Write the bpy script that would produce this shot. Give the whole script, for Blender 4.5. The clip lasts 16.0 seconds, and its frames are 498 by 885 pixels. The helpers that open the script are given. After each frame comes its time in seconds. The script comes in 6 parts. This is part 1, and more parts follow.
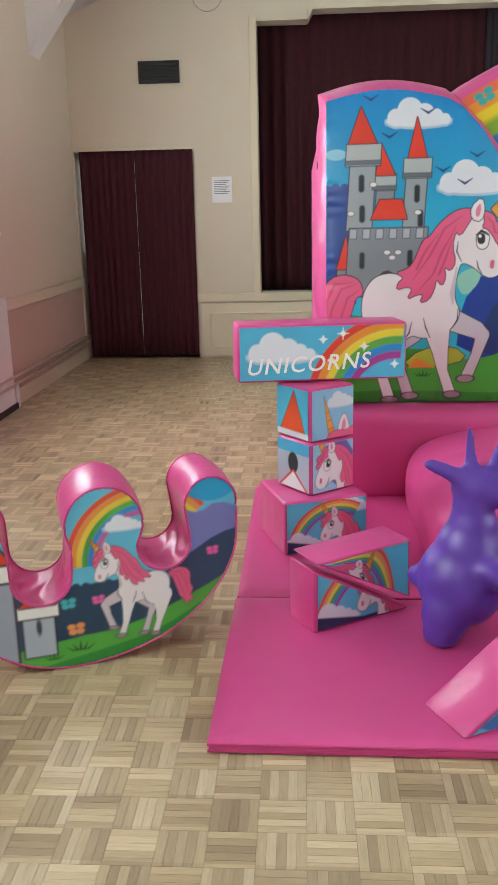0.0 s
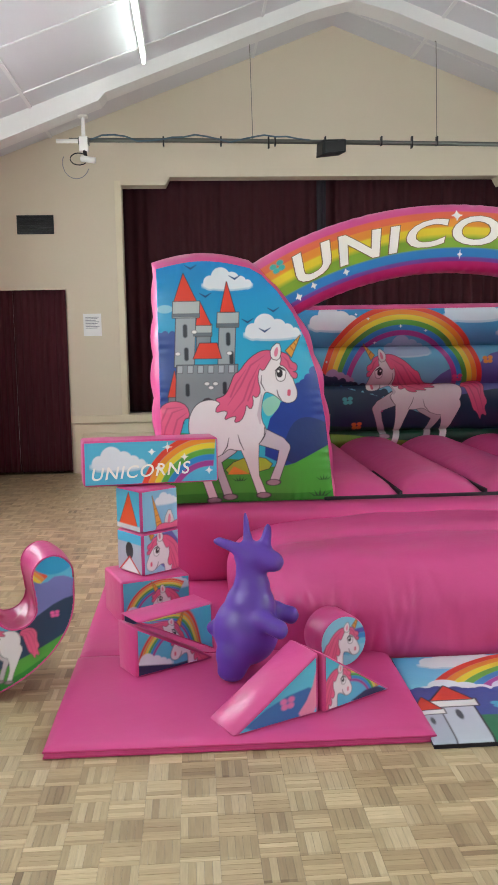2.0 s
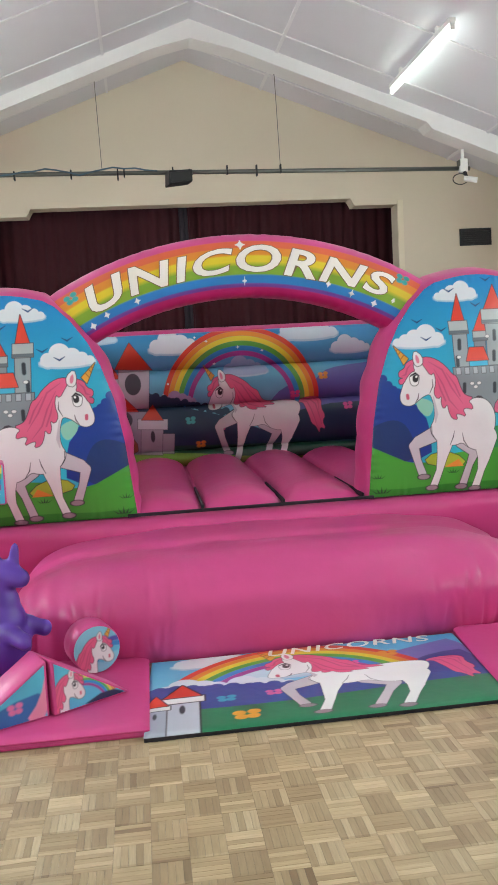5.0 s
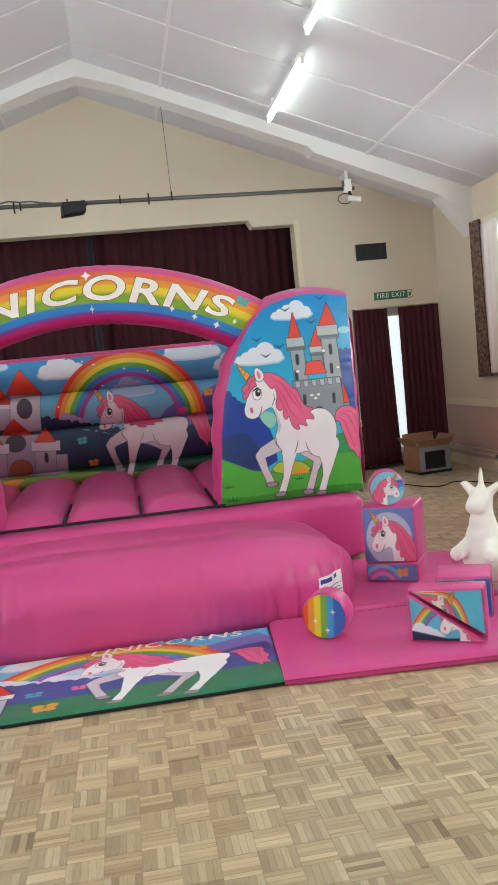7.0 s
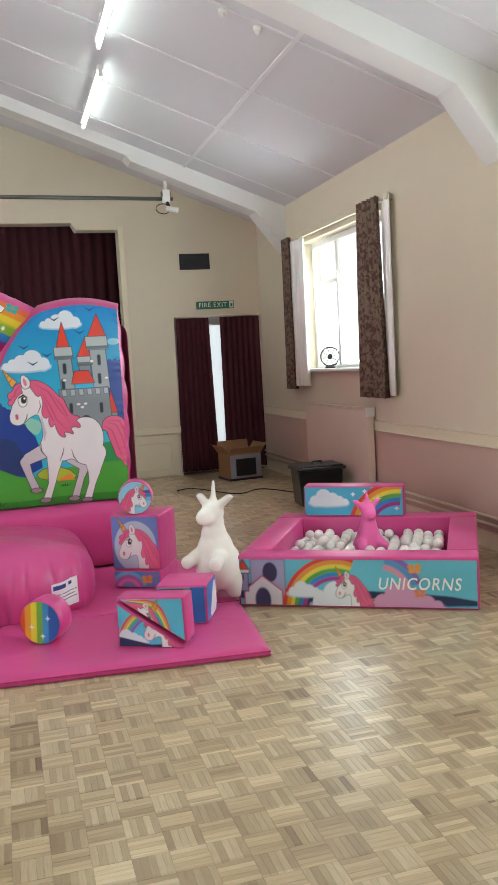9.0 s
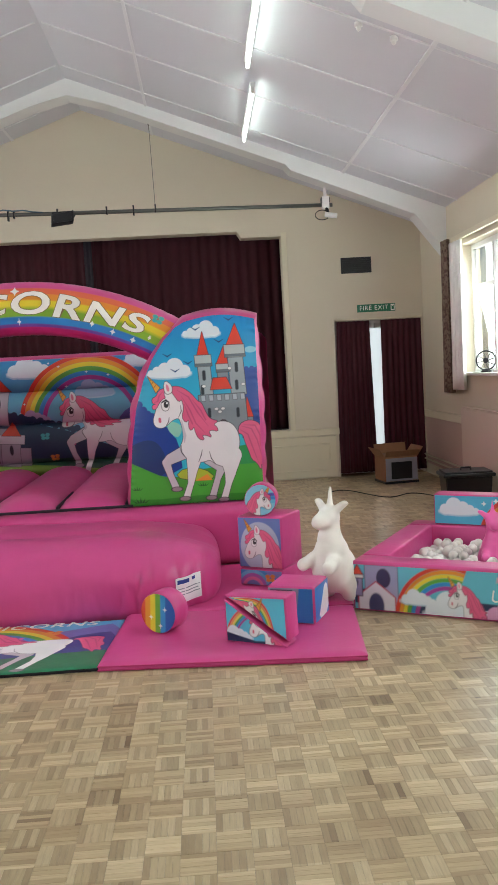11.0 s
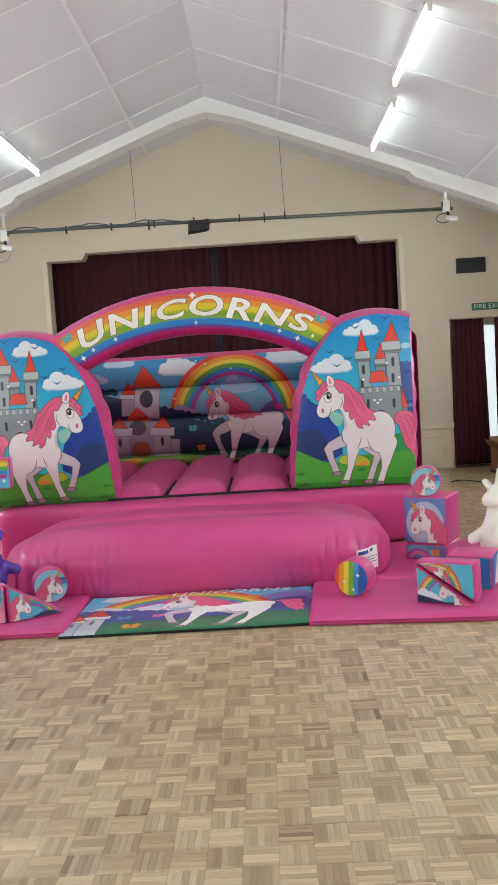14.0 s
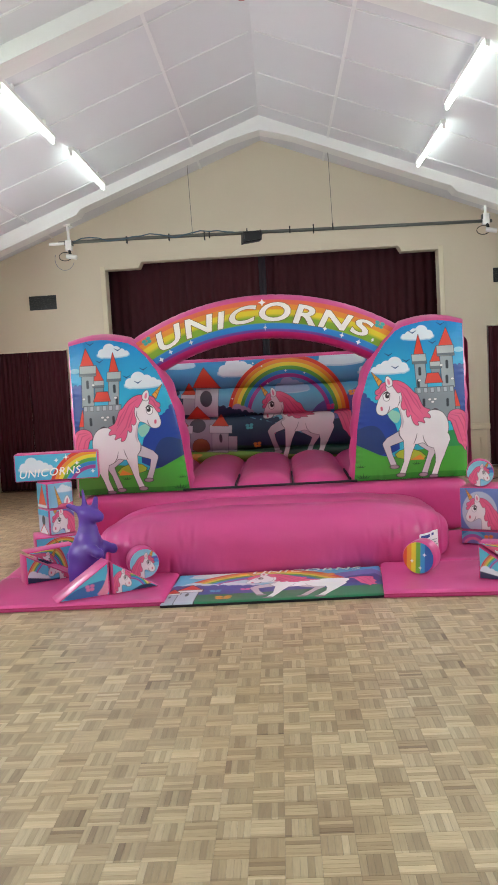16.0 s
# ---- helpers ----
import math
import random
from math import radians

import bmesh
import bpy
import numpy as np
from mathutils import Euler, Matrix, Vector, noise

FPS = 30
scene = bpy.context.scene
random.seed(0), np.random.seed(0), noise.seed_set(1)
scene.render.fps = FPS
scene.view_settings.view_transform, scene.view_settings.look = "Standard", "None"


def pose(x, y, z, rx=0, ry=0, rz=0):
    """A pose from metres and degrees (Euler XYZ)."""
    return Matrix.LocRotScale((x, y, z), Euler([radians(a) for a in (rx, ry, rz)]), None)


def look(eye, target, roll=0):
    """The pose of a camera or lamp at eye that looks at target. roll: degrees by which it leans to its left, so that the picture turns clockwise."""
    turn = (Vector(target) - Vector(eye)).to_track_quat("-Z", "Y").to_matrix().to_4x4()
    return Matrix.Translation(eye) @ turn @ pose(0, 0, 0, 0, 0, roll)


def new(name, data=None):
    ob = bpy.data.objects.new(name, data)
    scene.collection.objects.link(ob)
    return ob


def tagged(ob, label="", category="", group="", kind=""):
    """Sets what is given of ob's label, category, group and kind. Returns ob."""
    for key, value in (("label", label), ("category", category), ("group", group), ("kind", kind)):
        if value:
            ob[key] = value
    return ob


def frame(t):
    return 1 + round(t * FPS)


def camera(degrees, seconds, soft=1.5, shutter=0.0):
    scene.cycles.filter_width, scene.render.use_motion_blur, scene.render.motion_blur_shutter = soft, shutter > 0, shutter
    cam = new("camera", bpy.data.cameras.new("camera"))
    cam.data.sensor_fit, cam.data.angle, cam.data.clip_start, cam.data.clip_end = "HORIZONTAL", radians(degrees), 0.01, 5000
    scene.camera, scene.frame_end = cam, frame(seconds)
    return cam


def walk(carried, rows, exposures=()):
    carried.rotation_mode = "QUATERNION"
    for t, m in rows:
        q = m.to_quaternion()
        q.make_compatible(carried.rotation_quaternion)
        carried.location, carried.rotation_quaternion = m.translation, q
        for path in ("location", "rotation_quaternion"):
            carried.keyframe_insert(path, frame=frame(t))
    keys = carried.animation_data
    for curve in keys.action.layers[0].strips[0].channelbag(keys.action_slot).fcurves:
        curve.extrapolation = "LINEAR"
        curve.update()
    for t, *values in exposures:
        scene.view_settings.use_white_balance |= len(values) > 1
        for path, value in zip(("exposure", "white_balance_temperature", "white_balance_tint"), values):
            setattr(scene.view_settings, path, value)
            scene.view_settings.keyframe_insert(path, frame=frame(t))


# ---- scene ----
cam = camera(32.8, 16.0)
PATH = [
    (0, (0.26, 0.205, 1.466), (0.133, 2.134, 0.953), -1.3),
    (0.5, (0.38, -0.116, 1.511), (0.326, 1.832, 1.062), -0.3),
    (1, (0.418, -0.378, 1.534), (0.445, 1.599, 1.234), 0.5),
    (1.5, (0.447, -0.597, 1.551), (0.565, 1.382, 1.285), 0.1),
    (2, (0.578, -0.771, 1.556), (0.71, 1.21, 1.314), -1.0),
    (2.5, (0.727, -0.928, 1.553), (0.892, 1.051, 1.315), -1.8),
    (3, (0.867, -0.963, 1.542), (1.109, 1.009, 1.315), -3.1),
    (3.5, (1.029, -0.972, 1.554), (1.303, 0.997, 1.333), -3.6),
    (6, (1.933, -1.45, 1.564), (2.135, 0.532, 1.386), -3.7),
    (6.5, (2.161, -1.614, 1.553), (2.321, 0.373, 1.39), -5.0),
    (7, (2.433, -1.684, 1.529), (2.714, 0.288, 1.356), -5.7),
    (7.5, (2.622, -1.773, 1.57), (2.996, 0.183, 1.383), -5.3),
    (8, (2.833, -1.981, 1.577), (3.258, -0.035, 1.39), -4.7),
    (8.5, (3.075, -2.046, 1.551), (3.591, -0.123, 1.36), -3.8),
    (8.7, (3.157, -2.05, 1.553), (3.703, -0.136, 1.358), -3.2),
    (10.8, (3.744, -2.249, 1.607), (3.946, -0.268, 1.423), -3.1),
    (11, (3.717, -2.313, 1.612), (3.815, -0.324, 1.433), -3.2),
    (11.5, (3.655, -2.463, 1.657), (3.577, -0.472, 1.48), -3.3),
    (12, (3.482, -2.53, 1.648), (3.387, -0.539, 1.477), -2.7),
    (12.5, (3.294, -2.579, 1.623), (3.212, -0.589, 1.446), -2.8),
    (13, (3.179, -2.687, 1.633), (3.077, -0.697, 1.459), -2.6),
    (13.5, (3.056, -2.891, 1.615), (2.969, -0.901, 1.441), -3.7),
    (14, (2.866, -2.975, 1.621), (2.818, -0.982, 1.45), -3.6),
    (14.5, (2.655, -3.05, 1.606), (2.629, -1.057, 1.44), -4.1),
    (15, (2.569, -3.237, 1.606), (2.543, -1.244, 1.445), -3.6),
    (15.5, (2.508, -3.47, 1.618), (2.467, -1.477, 1.458), -3.8),
    (16, (2.398, -3.652, 1.606), (2.317, -1.659, 1.45), -3.3),
]
EXPOSURES = [(0.0, -0.40), (3.5, -0.34), (7.0, -0.28), (8.5, -0.42), (11.0, -0.55), (12.5, -0.38), (16.0, -0.38)]
walk(cam, [(t, look(eye, target, roll)) for t, eye, target, roll in PATH], EXPOSURES)

# ---- plan of the hall (metres) ----
X_W, X_E, Y_N, Y_S = -2.12, 6.80, 9.37, -6.2      # side walls, stage wall, rear wall
RIDGE_X, RIDGE_Z, SLOPE = 2.30, 5.12, 0.378
WALL_T = 0.25
WIN_Y0, WIN_Y1, WIN_Z0, WIN_Z1 = 5.30, 7.62, 1.38, 2.88


def ceil_z(x):
    return RIDGE_Z - SLOPE * abs(x - RIDGE_X)


# ---- daylight ----
world = bpy.data.worlds.new("sky")
scene.world = world
world.use_nodes = True
wn = world.node_tree
sky = wn.nodes.new("ShaderNodeTexSky")
sky.sky_type = "NISHITA"
sky.sun_disc = False
sky.sun_elevation, sky.sun_rotation = radians(42), radians(120)
wn.links.new(sky.outputs[0], wn.nodes["Background"].inputs[0])
wn.nodes["Background"].inputs[1].default_value = 0.10
sun = bpy.data.lights.new("sun", "SUN")
sun.energy, sun.angle, sun.color = 0.8, radians(12), (1.0, 0.96, 0.9)
new("sun", sun).matrix_world = look((20, -12, 22), (2, 3, 0))


def window_light(name, eye, target, width, height, watts):
    lamp = bpy.data.lights.new(name, "AREA")
    lamp.shape, lamp.size, lamp.size_y = "RECTANGLE", width, height
    lamp.energy, lamp.color = watts, (0.86, 0.97, 1.0)
    new(name, lamp).matrix_world = look(eye, target)


# Only the northern windows are known; lamps of the southern ones are added fill.
for i, yc in enumerate((6.46, 2.1, -2.3)):
    window_light("window_daylight_fill", (X_E + 0.22, yc, 2.13), (X_E - 4, yc, 1.2), 2.1, 1.4, 90 if i == 0 else 95)
    window_light("window_daylight_fill", (X_W - 0.22, yc - 0.8, 2.13), (X_W + 4, yc - 0.8, 1.2), 2.1, 1.4, 140 if i == 0 else 95)

# ---- materials ----
def rgb(h):
    """Linear colour of a hex paint code."""
    c = [int(h[i:i + 2], 16) / 255 for i in (0, 2, 4)]
    return tuple(v / 12.92 if v <= 0.04045 else ((v + 0.055) / 1.055) ** 2.4 for v in c)


def material(name, colour, rough=0.5, metal=0.0, vary=0.12, scale=6.0, grain=60.0, bump=0.15, depth=0.002,
             coat=0.0, stretch=(1, 1, 1), rough_vary=0.04, second=None, sheen=0.0, attribute=False, tone=1.0):
    """A painted, woven or moulded surface: colour varied at two scales, fine relief, uneven gloss."""
    m = bpy.data.materials.new(name)
    m.use_nodes = True
    n, link = m.node_tree.nodes, m.node_tree.links.new
    b = n["Principled BSDF"]
    tc = n.new("ShaderNodeTexCoord")
    mp = n.new("ShaderNodeMapping")
    mp.inputs["Scale"].default_value = stretch
    link(tc.outputs["Object"], mp.inputs[0])
    big, fine = n.new("ShaderNodeTexNoise"), n.new("ShaderNodeTexNoise")
    big.inputs["Scale"].default_value, big.inputs["Detail"].default_value = scale, 4
    fine.inputs["Scale"].default_value, fine.inputs["Detail"].default_value = grain, 3
    link(mp.outputs[0], big.inputs[0]), link(mp.outputs[0], fine.inputs[0])
    add = n.new("ShaderNodeMath")
    add.operation = "MULTIPLY_ADD"
    link(fine.outputs[0], add.inputs[0])
    add.inputs[1].default_value = 0.4
    link(big.outputs[0], add.inputs[2])
    rng = n.new("ShaderNodeMapRange")
    rng.inputs[1].default_value, rng.inputs[2].default_value = 0.2, 1.2
    rng.inputs[3].default_value, rng.inputs[4].default_value = tone * (1 - vary), tone * (1 + vary)
    link(add.outputs[0], rng.inputs[0])
    mul = n.new("ShaderNodeVectorMath")
    mul.operation = "SCALE"
    if attribute:
        at = n.new("ShaderNodeAttribute")
        at.attribute_name = "print"
        link(at.outputs["Color"], mul.inputs[0])
    elif second:
        mix = n.new("ShaderNodeMix")
        mix.data_type = "RGBA"
        mix.inputs[6].default_value, mix.inputs[7].default_value = (*colour, 1), (*second, 1)
        sharp = n.new("ShaderNodeMapRange")
        sharp.inputs[1].default_value, sharp.inputs[2].default_value = 0.45, 0.58
        link(big.outputs[0], sharp.inputs[0]), link(sharp.outputs[0], mix.inputs[0]), link(mix.outputs[2], mul.inputs[0])
    else:
        mul.inputs[0].default_value = colour
    link(rng.outputs[0], mul.inputs["Scale"])
    link(mul.outputs[0], b.inputs["Base Color"])
    rr = n.new("ShaderNodeMapRange")
    rr.inputs[1].default_value, rr.inputs[2].default_value = 0.15, 0.9
    rr.inputs[3].default_value, rr.inputs[4].default_value = max(rough - rough_vary, 0.03), min(rough + rough_vary, 1)
    link(big.outputs[0], rr.inputs[0]), link(rr.outputs[0], b.inputs["Roughness"])
    b.inputs["Metallic"].default_value = metal
    b.inputs["Coat Weight"].default_value = coat
    b.inputs["Coat Roughness"].default_value = 0.15
    b.inputs["Sheen Weight"].default_value = sheen
    bp = n.new("ShaderNodeBump")
    bp.inputs["Strength"].default_value, bp.inputs["Distance"].default_value = bump, depth
    link(add.outputs[0], bp.inputs["Height"]), link(bp.outputs[0], b.inputs["Normal"])
    return m


def glowing(name, colour, strength):
    m = bpy.data.materials.new(name)
    m.use_nodes = True
    b = m.node_tree.nodes["Principled BSDF"]
    b.inputs["Base Color"].default_value = (*colour, 1)
    b.inputs["Emission Color"].default_value = (*colour, 1)
    b.inputs["Emission Strength"].default_value = strength
    return m


def parquet(name, along_y, from_object):
    """Varnished oak fingers; each finger has its own tone, the grain runs along it; directional gloss is painted as
    tone.
    """
    m = bpy.data.materials.new(name)
    m.use_nodes = True
    n, link = m.node_tree.nodes, m.node_tree.links.new
    b = n["Principled BSDF"]
    geo = n.new("ShaderNodeNewGeometry")
    tone = n.new("ShaderNodeObjectInfo").outputs["Random"] if from_object else geo.outputs["Random Per Island"]
    mp = n.new("ShaderNodeMapping")
    mp.inputs["Scale"].default_value = (90, 9, 9) if along_y else (9, 90, 9)
    link(geo.outputs["Position"], mp.inputs[0])
    grain = n.new("ShaderNodeTexNoise")
    grain.inputs["Scale"].default_value, grain.inputs["Detail"].default_value = 1.6, 5
    link(mp.outputs[0], grain.inputs[0])
    patch = n.new("ShaderNodeTexNoise")
    patch.inputs["Scale"].default_value, patch.inputs["Detail"].default_value = 0.9, 3
    link(geo.outputs["Position"], patch.inputs[0])
    ramp = n.new("ShaderNodeValToRGB")
    e = ramp.color_ramp.elements
    e[0].position, e[0].color = 0.0, (*rgb("745C43"), 1)
    e[1].position, e[1].color = 1.0, (*rgb("D6C3A1"), 1)
    mid = ramp.color_ramp.elements.new(0.12)
    mid.color = (*rgb("9C8566"), 1)
    mid = ramp.color_ramp.elements.new(0.6)
    mid.color = (*rgb("BAA481"), 1)
    snap = n.new("ShaderNodeVectorMath")
    snap.operation = "SNAP"
    snap.inputs[1].default_value = (0.1215, 0.1215, 9.0)
    shift = n.new("ShaderNodeVectorMath")
    shift.inputs[1].default_value = (2.166, 2.631, 3.0)
    link(geo.outputs["Position"], shift.inputs[0]), link(shift.outputs[0], snap.inputs[0])
    cell = n.new("ShaderNodeTexWhiteNoise")
    link(snap.outputs[0], cell.inputs[0])
    both = n.new("ShaderNodeMix")
    both.inputs[0].default_value = 0.42
    link(tone, both.inputs[2]), link(cell.outputs[0], both.inputs[3]), link(both.outputs[0], ramp.inputs[0])
    rng = n.new("ShaderNodeMapRange")
    rng.inputs[1].default_value, rng.inputs[2].default_value = 0.1, 0.9
    rng.inputs[3].default_value, rng.inputs[4].default_value = 0.80, 1.17
    link(grain.outputs[0], rng.inputs[0])
    rng2 = n.new("ShaderNodeMapRange")
    rng2.inputs[1].default_value, rng2.inputs[2].default_value = 0.1, 0.9
    # The gloss that each grain direction catches is put into the tone here.
    rng2.inputs[3].default_value, rng2.inputs[4].default_value = (0.80, 1.00) if along_y else (0.93, 1.16)
    link(patch.outputs[0], rng2.inputs[0])
    f = n.new("ShaderNodeMath")
    f.operation = "MULTIPLY"
    link(rng.outputs[0], f.inputs[0]), link(rng2.outputs[0], f.inputs[1])
    mul = n.new("ShaderNodeVectorMath")
    mul.operation = "SCALE"
    link(ramp.outputs[0], mul.inputs[0]), link(f.outputs[0], mul.inputs["Scale"]), link(mul.outputs[0], b.inputs["Base Color"])
    rr = n.new("ShaderNodeMapRange")
    rr.inputs[1].default_value, rr.inputs[2].default_value = 0.1, 0.9
    rr.inputs[3].default_value, rr.inputs[4].default_value = 0.27, 0.36
    link(patch.outputs[0], rr.inputs[0]), link(rr.outputs[0], b.inputs["Roughness"])
    bp = n.new("ShaderNodeBump")
    b.inputs["Coat Weight"].default_value, b.inputs["Coat Roughness"].default_value = 0.3, 0.26
    bp.inputs["Strength"].default_value, bp.inputs["Distance"].default_value = 0.12, 0.001
    link(grain.outputs[0], bp.inputs["Height"]), link(bp.outputs[0], b.inputs["Normal"])
    return m


PINK = material("pink_vinyl", rgb("CD4988"), 0.33, vary=0.06, scale=3, grain=11, bump=0.55, depth=0.012, rough_vary=0.04)
PINK_MAT = material("pink_mat_vinyl", rgb("CD4988"), 0.37, vary=0.05, scale=2.2, grain=8, bump=0.4, depth=0.012, rough_vary=0.05)
PINK_DEEP = material("deep_pink_vinyl", rgb("BE2F70"), 0.36, vary=0.06, scale=3, grain=14, bump=0.2, depth=0.005)
PRINT = material("printed_vinyl", (1, 1, 1), 0.34, vary=0.05, scale=3.5, grain=11, bump=0.4, depth=0.010, attribute=True, rough_vary=0.03, tone=0.86)
WHITE_INK = material("white_print", rgb("F4F0EA"), 0.4, vary=0.03)
DARK_INK = material("dark_print", rgb("8A7058"), 0.45, vary=0.05)
BLACK = material("matt_black", rgb("1B1420"), 0.7, vary=0.2, grain=200)
CREAM = material("cream_wall_paint", rgb("D6CBB5"), 0.6, vary=0.035, scale=0.7, grain=25, bump=0.12, depth=0.004)
ROSE = material("dusty_rose_wall_paint", rgb("C4A79A"), 0.55, vary=0.04, scale=0.8, grain=25, bump=0.12, depth=0.004)
TRIM = material("cream_gloss_woodwork", rgb("DDD3B8"), 0.35, vary=0.05, scale=3, grain=40)
WHITE = material("white_gloss_paint", rgb("E9E8E4"), 0.35, vary=0.04, scale=3, grain=40)
CEIL = material("white_ceiling_board", rgb("D4D4D8"), 0.7, vary=0.03, scale=0.8, grain=30, bump=0.1)
STRIP = material("ceiling_strip_paint", rgb("DFDFE0"), 0.5, vary=0.03, scale=2, grain=30)
RED = material("red_gloss", rgb("A81820"), 0.3, vary=0.05)
TRUSS = material("white_truss_paint", rgb("E4E4E2"), 0.5, vary=0.04, scale=1.5, grain=20)
VELVET = material("maroon_velvet", rgb("45101D"), 0.85, vary=0.25, scale=2.0, grain=120, bump=0.3, stretch=(6, 6, 0.4))
VELVET_STAGE = material("stage_velvet", rgb("3A0915"), 0.9, vary=0.25, scale=2.0, grain=120, bump=0.3, stretch=(6, 6, 0.4))
FLORAL = material("floral_curtain", rgb("83705F"), 0.9, vary=0.25, scale=26, grain=90, second=rgb("5A4038"))
LACE = material("net_curtain", rgb("F0EEE8"), 0.8, vary=0.05, grain=150)
CARD = material("brown_cardboard", rgb("9B7353"), 0.8, vary=0.1, scale=5, grain=80)
STEEL = material("grey_steel", rgb("6E706A"), 0.4, metal=0.7, vary=0.15, scale=8)
DARK_METAL = material("black_metal", rgb("242426"), 0.5, metal=0.2, vary=0.15, scale=8)
BLACK_PLASTIC = material("black_plastic", rgb("17181C"), 0.3, vary=0.15, scale=6)
RADIATOR = material("radiator_enamel", rgb("D8C4B4"), 0.4, vary=0.03)
PAPER = material("white_paper", rgb("EFEFEF"), 0.7, vary=0.03)
GREEN = material("green_sign", rgb("0F6B4A"), 0.4, vary=0.05)
GREY = material("grey_print", rgb("8C8F98"), 0.6, vary=0.05)
PURPLE = material("purple_rubber", rgb("5B3A9E"), 0.35, vary=0.08, scale=5, grain=30, bump=0.08)
PINK_RUBBER = material("pink_rubber", rgb("F06AAE"), 0.35, vary=0.06, scale=5, grain=30, bump=0.08)
PLUSH = material("white_plush", rgb("EEEAE2"), 0.9, vary=0.05, scale=20, grain=260, bump=0.6, depth=0.004, sheen=0.3)
BALL = material("pearl_ball", rgb("E8E2DC"), 0.3, vary=0.06, scale=4)
TUBE = glowing("fluorescent_tube", (0.86, 1.0, 0.92), 22)
# Emission stands in for the daylight behind the door curtains.
DOOR_GLOW = glowing("frosted_daylight", (0.85, 0.97, 1.0), 1.1)
OUTSIDE = glowing("bright_outdoors", (0.90, 0.98, 1.0), 4.0)
OAK_X, OAK_Y = parquet("oak_finger_x", False, False), parquet("oak_finger_y", True, False)
OAK_X_SINGLE, OAK_Y_SINGLE = parquet("oak_block_x", False, True), parquet("oak_block_y", True, True)
BED_JOINT = material("floor_joint", rgb("86725A"), 0.7, vary=0.2)
GLASS = bpy.data.materials.new("window_glass")
GLASS.use_nodes = True
_g = GLASS.node_tree.nodes["Principled BSDF"]
_g.inputs["Transmission Weight"].default_value, _g.inputs["Roughness"].default_value, _g.inputs["IOR"].default_value = 1.0, 0.0, 1.45


# ---- mesh helpers ----
def finish(name, me, mat, parent=None, label="", smooth=False):
    if mat is not None:
        me.materials.append(mat)
    if smooth:
        me.polygons.foreach_set("use_smooth", [True] * len(me.polygons))
    ob = new(name, me)
    if parent is not None:
        ob.parent = parent
    if label:
        tagged(ob, label=label)
    return ob


def part(name, bm, mat, parent=None, label="", smooth=False):
    me = bpy.data.meshes.new(name)
    bm.to_mesh(me)
    bm.free()
    return finish(name, me, mat, parent, label, smooth)


def thing(name, m, label, category, group="", kind=""):
    ob = new(name)
    ob.matrix_world = m
    ob.empty_display_size = 0.1
    return tagged(ob, label, category, group, kind)


def box_bm(x0, x1, y0, y1, z0, z1, bevel=0.0, segments=2, bm=None):
    own = bm is None
    bm = bm or bmesh.new()
    r = bmesh.ops.create_cube(bm, size=1)
    for v in r["verts"]:
        v.co = Vector((x0 + (v.co.x + 0.5) * (x1 - x0), y0 + (v.co.y + 0.5) * (y1 - y0), z0 + (v.co.z + 0.5) * (z1 - z0)))
    if bevel:
        es = list({e for v in r["verts"] for e in v.link_edges})
        bmesh.ops.bevel(bm, geom=es, offset=bevel, segments=segments, profile=0.5, affect="EDGES", clamp_overlap=True)
    return bm


def prism_bm(poly, axis, a, b, bevel=0.0, bm=None):
    """A polygon in the two other axes, extruded from a to b along axis ('x', 'y' or 'z')."""
    bm = bm or bmesh.new()

    def at(p, w):
        return {"x": (w, p[0], p[1]), "y": (p[0], w, p[1]), "z": (p[0], p[1], w)}[axis]

    lo, hi = [bm.verts.new(at(p, a)) for p in poly], [bm.verts.new(at(p, b)) for p in poly]
    k = len(poly)
    bm.faces.new(lo), bm.faces.new(hi[::-1])
    for i in range(k):
        bm.faces.new((lo[i], hi[i], hi[(i + 1) % k], lo[(i + 1) % k]))
    bmesh.ops.recalc_face_normals(bm, faces=bm.faces)
    if bevel:
        bmesh.ops.bevel(bm, geom=bm.edges[:], offset=bevel, segments=2, profile=0.5, affect="EDGES", clamp_overlap=True)
    return bm


def tube_bm(points, radius, sides=10, bm=None, taper=None):
    bm = bm or bmesh.new()
    pts = [Vector(p) for p in points]
    rings = []
    for i, p in enumerate(pts):
        d = (pts[min(i + 1, len(pts) - 1)] - pts[max(i - 1, 0)]).normalized()
        q = d.to_track_quat("Z", "Y")
        r = radius * (taper[i] if taper else 1)
        rings.append([bm.verts.new(p + q @ Vector((r * math.cos(a), r * math.sin(a), 0))) for a in
                      [2 * math.pi * k / sides for k in range(sides)]])
    for a, b in zip(rings, rings[1:]):
        for k in range(sides):
            bm.faces.new((a[k], a[(k + 1) % sides], b[(k + 1) % sides], b[k]))
    bm.faces.new(rings[0][::-1]), bm.faces.new(rings[-1])
    return bm


